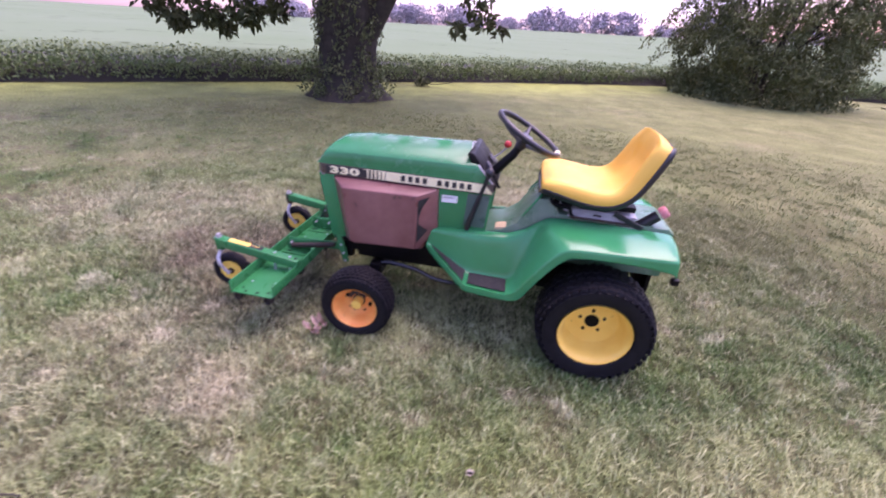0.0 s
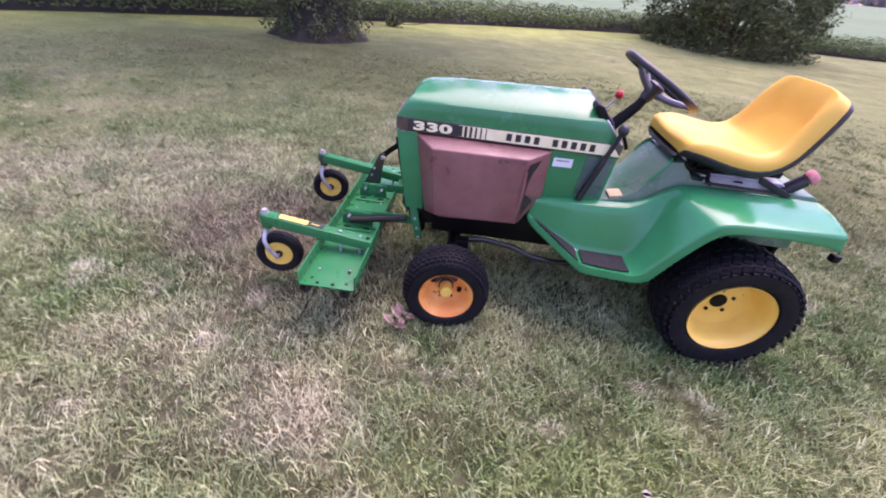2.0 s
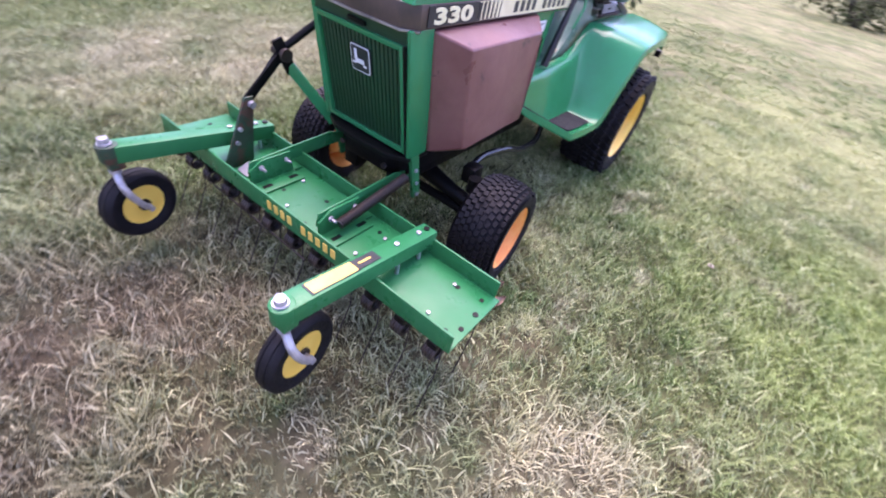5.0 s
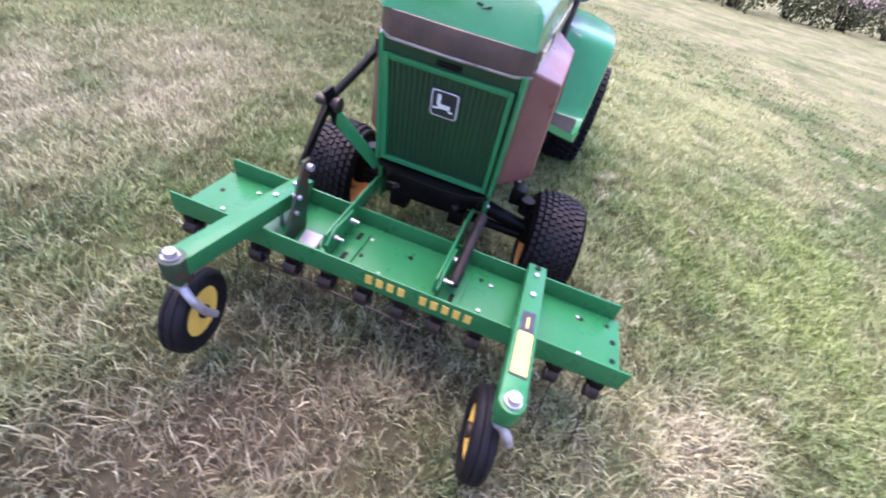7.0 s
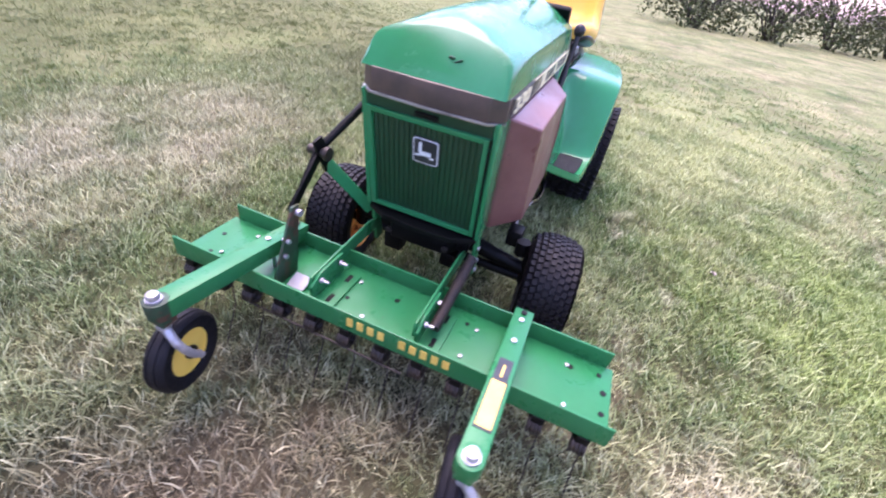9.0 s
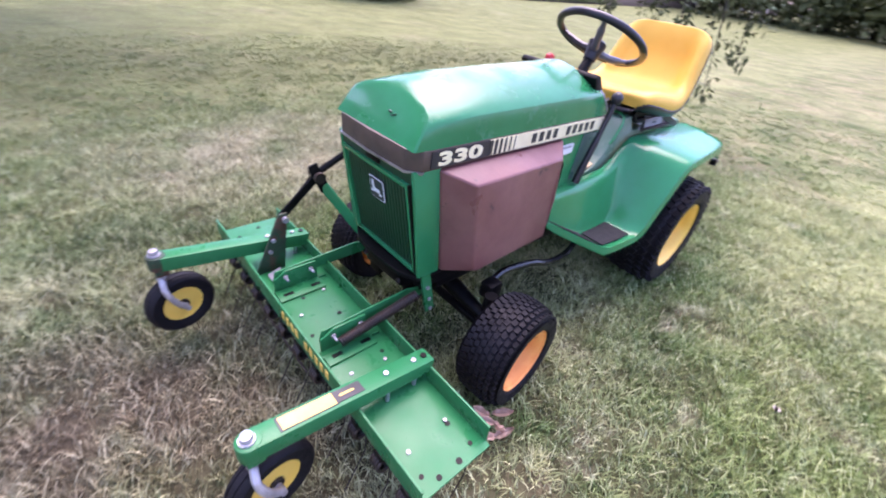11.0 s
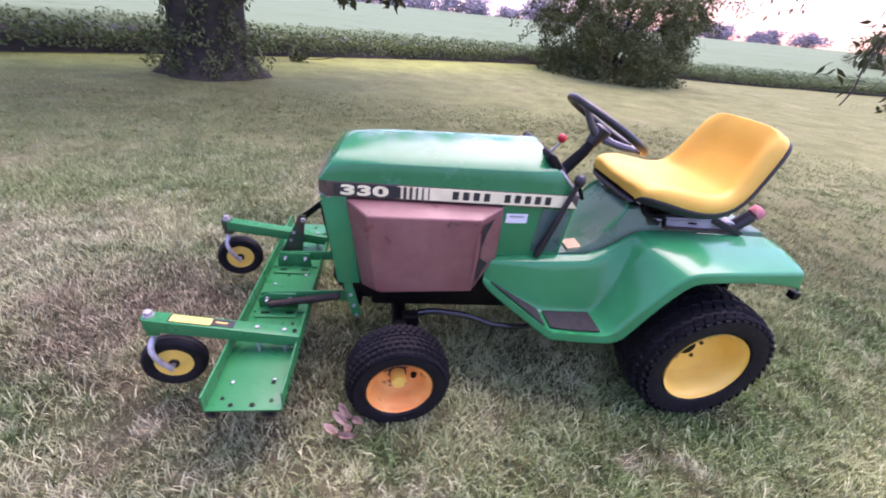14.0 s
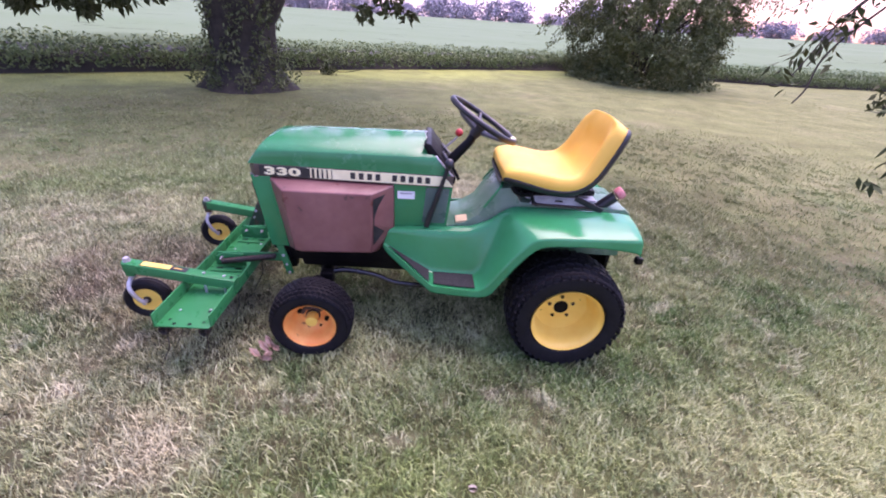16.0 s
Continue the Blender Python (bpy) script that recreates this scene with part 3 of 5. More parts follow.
    for k in range(n_bars):
        if k != 4:
            x = -1.015 + 0.365 * k / n_bars
            decal("brand_bar", x + 0.003, x + 0.024, 0.776, 0.805, DECAL_BLACK, cream, "", 0, ys + side * 0.001, side)


def lettering(text, size, mat, m, up, name, wide=1.0):
    cu = bpy.data.curves.new(name, "FONT")
    cu.body, cu.size, cu.extrude, cu.offset = text, size, 0.0012, size * 0.04
    cu.space_character = 1.05
    tmp = bpy.data.objects.new(name, cu)
    me = bpy.data.meshes.new_from_object(tmp)
    bpy.data.objects.remove(tmp)
    me.transform(m @ Matrix.Diagonal((wide, 1, 1, 1)))
    me.materials.append(mat)
    ob = new(name, me)
    ob.parent = up
    return ob


lettering("330", 0.047, CREAM, Matrix.Translation((-1.385, CY - 0.1845, 0.774)) @ Matrix.Rotation(radians(90), 4, "X"), trim, "number", 2.15)
lettering("330", 0.047, CREAM, Matrix.Translation((-1.225, CY + 0.1845, 0.774)) @ Matrix.Rotation(radians(180), 4, "Z") @ Matrix.Rotation(radians(90), 4, "X"), trim, "number", 2.15)

# front grille, leaning back towards its foot
def on_front(y, v, out=0.0):
    """A place on the leaning front: y across, v from 0 (foot) to 1 (top)."""
    return (-1.386 - 0.058 * v - out, CY + y, 0.425 + 0.320 * v)


def front_plate(y0, y1, v0, v1, out0, out1, w=0.0):
    bm = bmesh.new()
    vs = [bm.verts.new(on_front(y, v, o)) for o in (out0, out1) for y, v in ((y0, v0), (y1, v0), (y1, v1), (y0, v1))]
    for f in ((0, 1, 2, 3), (7, 6, 5, 4), (0, 4, 5, 1), (1, 5, 6, 2), (2, 6, 7, 3), (3, 7, 4, 0)):
        bm.faces.new([vs[i] for i in f])
    bmesh.ops.recalc_face_normals(bm, faces=bm.faces)
    return bevel(bm, w) if w else bm


grille = part("grille", front_plate(-0.148, 0.148, 0.0, 0.93, -0.006, 0.001), GREEN_DARK, tractor, "dark green slatted radiator grille")
for k in range(20):
    y = -0.138 + 0.276 * k / 19
    part("slat", front_plate(y - 0.0045, y + 0.0045, 0.03, 0.90, 0.0, 0.005, 0.0015), GREEN_DARK, grille)
for y0, y1, v0, v1 in ((-0.162, -0.146, -0.01, 0.935), (0.146, 0.162, -0.01, 0.935), (-0.146, 0.146, -0.01, 0.035), (-0.146, 0.146, 0.89, 0.935)):
    part("grille_frame", front_plate(y0, y1, v0, v1, -0.01, 0.014, 0.003), GREEN, tractor)
part("post_gap", front_plate(-0.1655, -0.1595, -0.005, 0.94, -0.004, 0.0155), BLACK, tractor, "dark gap beside the grille", 0)
part("header_panel", front_plate(-0.162, 0.162, 0.935, 1.05, -0.01, 0.004), GREEN_DARK, tractor)
part("latch", front_plate(-0.03, 0.03, 0.955, 0.99, 0.0, 0.012, 0.002), BLACK, tractor)


def front_round(c, v, hy, hv, r, out0, out1):
    """A plate with rounded corners on the leaning front."""
    bm = bmesh.new()
    ring = []
    for qx, qy, a0 in ((1, 1, 0), (-1, 1, 90), (-1, -1, 180), (1, -1, 270)):
        for k in range(5):
            a = radians(a0 + 22.5 * k)
            ring.append((c + qx * (hy - r) + r * math.cos(a), v + (qy * (hv - r) + r * math.sin(a)) / 0.325))
    lo = [bm.verts.new(on_front(y, w, out0)) for y, w in ring]
    hi = [bm.verts.new(on_front(y, w, out1)) for y, w in ring]
    bm.faces.new(hi)
    bm.faces.new(lo[::-1])
    for i in range(len(ring)):
        j = (i + 1) % len(ring)
        bm.faces.new((lo[i], lo[j], hi[j], hi[i]))
    return bm


badge = part("badge", front_round(-0.003, 0.680, 0.0365, 0.0365, 0.008, 0.004, 0.009), DECAL_BLACK, tractor, "black badge plate with a thin white outline")
part("badge_outline", front_round(-0.003, 0.680, 0.0345, 0.0345, 0.008, 0.008, 0.0105), WHITE, badge)
part("badge_field", front_round(-0.003, 0.680, 0.0315, 0.0315, 0.006, 0.010, 0.0118), DECAL_BLACK, badge)
part("badge_mark", join(front_round(-0.003, 0.663, 0.016, 0.006, 0.004, 0.011, 0.0132), front_round(0.011, 0.713, 0.0045, 0.014, 0.003, 0.011, 0.0130), front_round(-0.021, 0.634, 0.006, 0.003, 0.002, 0.011, 0.0128), front_round(0.018, 0.642, 0.007, 0.0028, 0.002, 0.011, 0.0126)), WHITE, badge, "plain white emblem shape")


def post(side):
    """Painted side post between grille and side cover."""
    y0, y1 = (CY - 0.177, CY - 0.163) if side < 0 else (CY + 0.163, CY + 0.177)
    return prism([(-1.452, 0.762), (-1.400, 0.415), (-1.318, 0.415), (-1.362, 0.762)], y0, y1, "y", 0.006)


for side in (-1, 1):
    part("front_post", post(side), GREEN, tractor)


def side_cover(c=0.0, flip=False):
    """Bulged engine side cover with bevelled edges."""
    y0, y1 = CY - 0.180, CY - 0.262
    back = [(-1.368, 0.757), (-0.822, 0.757), (-0.818, 0.545), (-0.892, 0.418), (-1.262, 0.398), (-1.315, 0.415)]
    front = [(-1.296, 0.727), (-0.914, 0.732), (-0.913, 0.60), (-0.914, 0.452), (-1.240, 0.437), (-1.262, 0.447)]
    bm = bmesh.new()
    b = [bm.verts.new((x, y0, z)) for x, z in back]
    b2 = [bm.verts.new((x, y0 + 0.02, z)) for x, z in back]
    f = [bm.verts.new((x, y1 + (0.012 if z > 0.7 else 0.0), z)) for x, z in front]
    bm.faces.new(f)
    bm.faces.new(b2[::-1])
    for i in range(6):
        j = (i + 1) % 6
        bm.faces.new((b[i], b[j], f[j], f[i]))
        bm.faces.new((b2[i], b2[j], b[j], b[i]))
    bmesh.ops.recalc_face_normals(bm, faces=bm.faces)
    bevel(bm, 0.007, 3, 12)
    return mirror(bm, 2 * CY) if flip else bm


for flip in (False, True):
    cover = part("side_cover", side_cover(flip=flip), MAROON, tractor, "faded scuffed maroon side cover with bevelled edges", 30)
    bm = bmesh.new()
    vs = [bm.verts.new(p) for p in ((-0.905, CY - 0.2515, 0.712), (-0.842, CY - 0.195, 0.728), (-0.840, CY - 0.194, 0.57), (-0.904, CY - 0.2575, 0.49))]
    bm.faces.new(vs)
    bmesh.ops.solidify(bm, geom=bm.faces[:], thickness=0.004)
    if flip:
        mirror(bm, 2 * CY)
    part("vent", bm, VENT, cover, "dark mesh vent")

# green side panel behind the cover, sticker, dash
for s in (-1, 1):
    y = CY + s * 0.155
    p = part("rear_side_panel", prism([(-0.85, 0.762), (-0.558, 0.762), (-0.575, 0.56), (-0.85, 0.54)], y, y + s * 0.012, "y", 0.003), GREEN, tractor)
    part("panel_recess", prism([(-0.678, 0.752), (-0.572, 0.752), (-0.584, 0.580), (-0.690, 0.580)], y + s * 0.011, y + s * 0.0145, "y", 0.002), GREY_GREEN, p, "dull grey-green inset panel")
part("sticker", prism([(-0.806, 0.728), (-0.728, 0.730), (-0.728, 0.694), (-0.806, 0.692)], CY - 0.170, CY - 0.1675), WHITE, tractor, "small pale paper sticker with a faint line of print", 0)
part("sticker_line", prism([(-0.795, 0.722), (-0.742, 0.723), (-0.742, 0.716), (-0.795, 0.715)], CY - 0.1718, CY - 0.1695), PALE, tractor, "", 0)


def dash():
    bm = prism([(-0.70, 0.938), (-0.688, 0.950), (-0.668, 0.944), (-0.548, 0.800), (-0.552, 0.772), (-0.60, 0.772), (-0.62, 0.80)], CY - 0.160, CY + 0.160, "y", 0.006)
    return bm


part("dash_trim", tube([(p[0] + 0.003, p[1], p[2]) for p in hood_section(-0.568, -0.135, 0.175, 0.815, 0.957)], 0.0045, 6), PALE, tractor, "pale edging round the dashboard")
dash_ob = part("dashboard", dash(), BLACK, tractor, "black sloping instrument panel")
part("firewall", box((-0.63, CY, 0.67), (0.08, 0.30, 0.24), 0.006), GREEN_DUST_SHEEN, tractor, "dusty green tower under the dashboard")
for k, (yy, rr) in enumerate(((-0.07, 0.026), (0.07, 0.026))):
    d = disc((0, 0, 0), rr, 0.008, "z", 24, 0.002)
    d.transform(Matrix.Translation((-0.598, CY + yy, 0.872)) @ Matrix.Rotation(radians(53), 4, "Y"))
    part("gauge", d, GREY, dash_ob, "small grey dial")

# engine bay and chassis
part("engine_block", join(box((-1.08, CY, 0.60), (0.50, 0.26, 0.30), 0.02), box((-1.16, CY, 0.43), (0.34, 0.24, 0.10), 0.01), disc((-1.33, CY, 0.55), 0.12, 0.03, "x"), box((-0.92, CY, 0.36), (0.72, 0.27, 0.15), 0.02)), BLACK, tractor, "black engine mass under the hood")
frame_bm = join(box((-0.62, CY - 0.12, 0.37), (1.45, 0.04, 0.09), 0.006), box((-0.62, CY + 0.12, 0.37), (1.45, 0.04, 0.09), 0.006), box((-1.345, CY, 0.355), (0.03, 0.29, 0.05), 0.006), box((-0.15, CY, 0.35), (0.5, 0.2, 0.2), 0.02))
part("chassis_frame", frame_bm, BLACK, tractor, "black steel chassis rails")
part("front_plate", join(prism([(-1.30, CY - 0.170), (-1.392, CY - 0.170), (-1.426, CY - 0.11), (-1.434, CY), (-1.426, CY + 0.11), (-1.392, CY + 0.170), (-1.30, CY + 0.170)], 0.396, 0.413, "z", 0.004),
     prism([(-1.33, CY - 0.13), (-1.395, CY - 0.09), (-1.400, CY + 0.09), (-1.33, CY + 0.13)], 0.325, 0.397, "z", 0.006), box((-1.34, CY - 0.09, 0.285), (0.05, 0.05, 0.05), 0.008), box((-1.34, CY + 0.10, 0.28), (0.05, 0.06, 0.06), 0.008)), BLACK, tractor, "black flat front plate below the grille")
for yy in (-0.11, 0.12):
    part("plate_nut", disc((-1.404, CY + yy * 0.8, 0.352), 0.010, 0.010, "x", 6, 0.002), SPRING, tractor)
axle = join(tube([(-1.165, CY - 0.33, 0.205), (-1.165, CY - 0.2, 0.225), (-1.165, CY, 0.265), (-1.165, CY + 0.2, 0.225), (-1.165, CY + 0.33, 0.205)], [0.024, 0.026, 0.038, 0.026, 0.024], 12),
            disc((-1.165, CY - 0.325, 0.225), 0.028, 0.13, "z"), disc((-1.165, CY + 0.325, 0.225), 0.028, 0.13, "z"), disc((-1.165, CY, 0.172), 0.017, 0.74, "y"), disc((-1.15, CY, 0.30), 0.04, 0.12, "x"))
part("front_axle", axle, BLACK, tractor, "black pivoting front axle")
for s in (-1, 1):
    part("steering_arm", join(box((-1.125, CY + s * 0.245, 0.302), (0.06, 0.05, 0.06), 0.008), disc((-1.165, CY + s * 0.285, 0.29), 0.024, 0.05, "z", 12)), BLACK, tractor)
    rod = smooth_line([(-1.12, CY + s * 0.235, 0.312), (-1.085, CY + s * 0.228, 0.324), (-1.02, CY + s * 0.225, 0.327), (-0.90, CY + s * 0.24, 0.318), (-0.80, CY + s * 0.255, 0.292), (-0.66, CY + s * 0.25, 0.285), (-0.5, CY + s * 0.2, 0.30)])
    part("drag_link", tube(rod, 0.0125, 10), ROD, tractor, "bent black steering rod")
part("rear_axle", join(disc((0, CY, 0.258), 0.045, 0.56, "y"), box((0.02, CY, 0.30), (0.30, 0.26, 0.26), 0.03)), BLACK, tractor, "black rear transaxle")

# wheels
def tyre_profile(r, rim, w, crown=0.012):
    h = w / 2
    return [(rim, -h * 0.74), (rim + (r - rim) * 0.18, -h * 0.94), (rim + (r - rim) * 0.45, -h), (rim + (r - rim) * 0.7, -h * 0.985), (r - 0.042, -h * 0.93), (r - 0.020, -h * 0.80), (r - 0.006, -h * 0.5), (r, -h * 0.2), (r, h * 0.2), (r - 0.006, h * 0.5), (r - 0.020, h * 0.80),
            (r - 0.042, h * 0.93), (rim + (r - rim) * 0.7, h * 0.985), (rim + (r - rim) * 0.45, h), (rim + (r - rim) * 0.18, h * 0.94), (rim, h * 0.74)]


def lugs(r, w, rows, count, size, tall, slant=0.0, shoulder=0.0):
    """Tread blocks round a tyre: rows of (across, shift)."""
    out = bmesh.new()
    for across, shift in rows:
        drop = 0.028 * (abs(across) / (w / 2)) ** 3
        for k in range(count):
            a = 2 * math.pi * (k + shift) / count
            sgn = 1 if across > 0 else -1
            base = Matrix.Rotation(-a, 4, "Y") @ Matrix.Translation((r - drop, across, 0)) @ Matrix.Rotation(radians(sgn * -10 * (abs(across) / (w / 2)) ** 2 * 2), 4, "Z") @ Matrix.Rotation(radians(slant * sgn), 4, "X")
            vs = []
            for dx, sc in ((-0.004, 1.0), (tall, 0.86)):
                for sy, sz in ((-1, -1), (1, -1), (1, 1), (-1, 1)):
                    vs.append(out.verts.new(base @ Vector((dx, sy * size[0] / 2 * sc, sz * size[1] / 2 * sc))))
            for f in ((7, 6, 5, 4), (0, 4, 5, 1), (1, 5, 6, 2), (2, 6, 7, 3), (3, 7, 4, 0)):
                out.faces.new([vs[i] for i in f])
    return out


def rim_bm(r, w, dish, hub, lip=0.012):
    """A dished wheel, open towards -y, its centre plate dish metres in from the lip."""
    h = w / 2
    prof = [(r + lip, -h), (r + lip, -h + 0.006), (r, -h + 0.012), (r - 0.012, -h + 0.03), (r - 0.016, -h + dish * 0.65), (r - 0.035, -h + dish * 0.92), (hub + 0.02, -h + dish), (hub, -h + dish - 0.004), (0.0001, -h + dish - 0.004),
            (0.0001, -h + dish + 0.006), (hub + 0.02, -h + dish + 0.008), (r - 0.03, -h + dish), (r - 0.010, -h + dish * 0.65), (r - 0.006, -h + 0.03), (r - 0.006, h - 0.03), (r + lip, h), (r + lip, h - 0.006), (r + 0.002, h - 0.014), (r + 0.004, -h + 0.014)]
    return revolve(prof, 48)


def rear_wheel(side):
    y = CY + side * 0.345
    w = part("rear_wheel", rim_bm(0.157, 0.222, 0.125, 0.055, 0.008), RIM_YELLOW, tractor, "deep-dished bright yellow rear wheel")
    w.location = (-0.004, y, 0.258)
    if side > 0:
        w.rotation_euler = (0, 0, math.pi)
    part("tyre", revolve(tyre_profile(0.264, 0.157, 0.240), 64), RUBBER, w, "black turf tyre with chunky shoulder lugs")
    rows = [(-0.100, 0.0), (-0.062, 0.5), (-0.022, 0.0), (0.022, 0.5), (0.062, 0.0), (0.100, 0.5)]
    part("tread", lugs(0.263, 0.240, rows, 42, (0.034, 0.031), 0.006, 22), RUBBER, w, "raised tread blocks", 0)
    lug = bpy.data.meshes.new("shoulder_lug")
    b = finish(box((0.250, 0, 0), (0.030, 0.010, 0.022), 0.003), 0)
    b.to_mesh(lug)
    b.free()
    lug.materials.append(RUBBER)
    for k in range(42):
        for s in (-1, 1):
            o = new("shoulder_lug", lug)
            o.parent = w
            o.matrix_local = Matrix.Rotation(-2 * math.pi * (k + (0.25 if s < 0 else 0.75)) / 42, 4, "Y") @ Matrix.Translation((0.227, s * 0.110, 0)) @ Matrix.Rotation(radians(s * 30), 4, "Z") @ Matrix.Translation((-0.25, 0, 0))
    part("hub_hole", disc((0, 0.0095, 0), 0.034, 0.006, "y", 32), BLACK, w, "dark open hub centre")
    for k in range(5):
        a = 2 * math.pi * (k + 0.3) / 5
        part("wheel_bolt", disc((0.058 * math.cos(a), 0.0085, 0.058 * math.sin(a)), 0.0085, 0.008, "y", 6), BLACK if k % 2 else SPRING, w)
    for k, a in enumerate((0.5, 3.4)):
        part("rim_hole", disc((0.100 * math.cos(a), 0.0125, 0.100 * math.sin(a)), 0.007, 0.006, "y", 12), BLACK, w)
    return w


def front_wheel(side):
    y = CY + side * 0.395
    w = part("front_wheel", rim_bm(0.104, 0.150, 0.092, 0.03, 0.011), RIM_ORANGE, tractor, "faded chipped orange front wheel")
    w.location = (-1.168, y, 0.172)
    w.rotation_euler = (0, 0, radians(5) + (math.pi if side > 0 else 0))
    part("tyre", revolve(tyre_profile(0.181, 0.112, 0.170), 56), RUBBER, w, "black tyre with a brick-like tread")
    rows = [(-0.067, 0.0), (-0.048, 0.5), (-0.029, 0.0), (-0.0097, 0.5), (0.0097, 0.0), (0.029, 0.5), (0.048, 0.0), (0.067, 0.5)]
    part("tread", lugs(0.1805, 0.165, rows, 46, (0.0165, 0.0200), 0.0055, 9), RUBBER, w, "raised tread blocks", 0)
    part("hub_cap", disc((0, -0.014, 0), 0.027, 0.060, "y", 20, 0.009), RIM_YELLOW, w, "yellow grease cap")
    part("hub_collar", disc((0, 0.012, 0), 0.033, 0.016, "y", 20, 0.003), RUST, w, "rusty collar behind the grease cap")
    for a, r in ((-0.30, 0.0135), (2.75, 0.0125), (-1.1, 0.005)):
        part("rim_slot", disc((0.066 * math.cos(a), 0.0105, 0.066 * math.sin(a)), r, 0.012, "y", 12), BLACK, w)
    rr = random.Random(4)
    arc = [(0.6 + 2.3 * k / 14, 0.064 + rr.uniform(-0.010, 0.006)) for k in range(15)]
    out = [(r * math.cos(a), r * math.sin(a)) for a, r in arc] + [((0.036 + rr.uniform(0, 0.006)) * math.cos(a), (0.036 + rr.uniform(0, 0.006)) * math.sin(a)) for a, r in arc[::-1]]
    part("rust_patch", prism(out, 0.004, 0.020, "y"), RUST, w, "rusty brown patch", 0)
    return w


for s in (-1, 1):
    rear_wheel(s)
    front_wheel(s)

# fenders with footrests
def fender(flip):
    # each row: inner wall, ridge, fold at the floor, floor's outer edge, rim, flange
    rows = [
        [(-0.850, -0.150, 0.550), (-0.852, -0.184, 0.546), (-0.862, -0.190, 0.478), (-0.862, -0.198, 0.474), (-0.864, -0.204, 0.480), (-0.864, -0.209, 0.447)],
        [(-0.745, -0.150, 0.562), (-0.745, -0.192, 0.555), (-0.745, -0.214, 0.416), (-0.742, -0.274, 0.412), (-0.742, -0.288, 0.420), (-0.742, -0.293, 0.387)],
        [(-0.640, -0.150, 0.568), (-0.640, -0.194, 0.561), (-0.632, -0.240, 0.362), (-0.628, -0.350, 0.358), (-0.630, -0.366, 0.366), (-0.632, -0.371, 0.333)],
        [(-0.530, -0.150, 0.573), (-0.530, -0.194, 0.566), (-0.520, -0.242, 0.358), (-0.520, -0.362, 0.356), (-0.520, -0.378, 0.364), (-0.520, -0.383, 0.331)],
        [(-0.455, -0.150, 0.579), (-0.455, -0.192, 0.572), (-0.432, -0.243, 0.358), (-0.427, -0.367, 0.355), (-0.420, -0.385, 0.363), (-0.400, -0.391, 0.333)],
        [(-0.385, -0.150, 0.612), (-0.385, -0.184, 0.602), (-0.402, -0.244, 0.395), (-0.398, -0.369, 0.390), (-0.384, -0.390, 0.392), (-0.365, -0.397, 0.352)],
        [(-0.330, -0.150, 0.656), (-0.332, -0.174, 0.650), (-0.350, -0.246, 0.530), (-0.318, -0.375, 0.520), (-0.308, -0.396, 0.523), (-0.288, -0.403, 0.490)],
        [(-0.285, -0.150, 0.688), (-0.287, -0.176, 0.684), (-0.304, -0.248, 0.655), (-0.238, -0.378, 0.640), (-0.228, -0.399, 0.640), (-0.208, -0.406, 0.604)],
        [(-0.248, -0.150, 0.692), (-0.250, -0.176, 0.691), (-0.258, -0.250, 0.682), (-0.188, -0.376, 0.663), (-0.174, -0.400, 0.655), (-0.158, -0.408, 0.622)],
        [(-0.080, -0.150, 0.694), (-0.080, -0.176, 0.694), (-0.080, -0.250, 0.690), (-0.070, -0.374, 0.669), (-0.060, -0.400, 0.659), (-0.055, -0.407, 0.626)],
        [(0.100, -0.150, 0.692), (0.100, -0.176, 0.692), (0.100, -0.250, 0.688), (0.100, -0.364, 0.668), (0.100, -0.390, 0.659), (0.102, -0.397, 0.622)],
        [(0.262, -0.150, 0.690), (0.262, -0.176, 0.690), (0.258, -0.250, 0.686), (0.250, -0.350, 0.669), (0.246, -0.376, 0.657), (0.250, -0.384, 0.600)],
        [(0.286, -0.150, 0.675), (0.285, -0.176, 0.675), (0.280, -0.250, 0.672), (0.270, -0.345, 0.656), (0.262, -0.371, 0.645), (0.262, -0.380, 0.585)],
        [(0.290, -0.150, 0.600), (0.290, -0.176, 0.600), (0.285, -0.250, 0.598), (0.275, -0.343, 0.590), (0.265, -0.368, 0.585), (0.263, -0.378, 0.575)],
    ]
    def between(p, q, t):
        return tuple(a + (b - a) * t for a, b in zip(p, q))

    def rounded(row):
        return [row[0], row[1], between(row[1], row[2], 0.2), between(row[1], row[2], 0.84), row[2], between(row[2], row[3], 0.2), row[3], row[4], row[5]]

    rows = rows[:4] + [[between(p, q, 0.65) for p, q in zip(rows[3], rows[4])]] + rows[4:6] + [[between(p, q, 0.22) for p, q in zip(rows[5], rows[6])]] + rows[6:]
    bm = loft([rounded(row) for row in rows])
    keep = bm.edges.layers.float.new("crease_edge")
    bm.verts.index_update()
    for e in bm.edges:
        (ra, ca), (rb, cb) = (divmod(v.index, 9) for v in e.verts)
        if ca == cb:
            e[keep] = {7: 0.6, 8: 0.9}.get(ca, 0.0)
        elif ra in (2, 13):
            e[keep] = 0.6
        elif ra == 0:
            e[keep] = 0.9
    return mirror(bm, 2 * CY) if flip else bm


for flip in (False, True):
    f = soften(part("fender", fender(flip), GREEN, tractor, "one-piece green footrest and rear fender", 60), 2, 0.006)
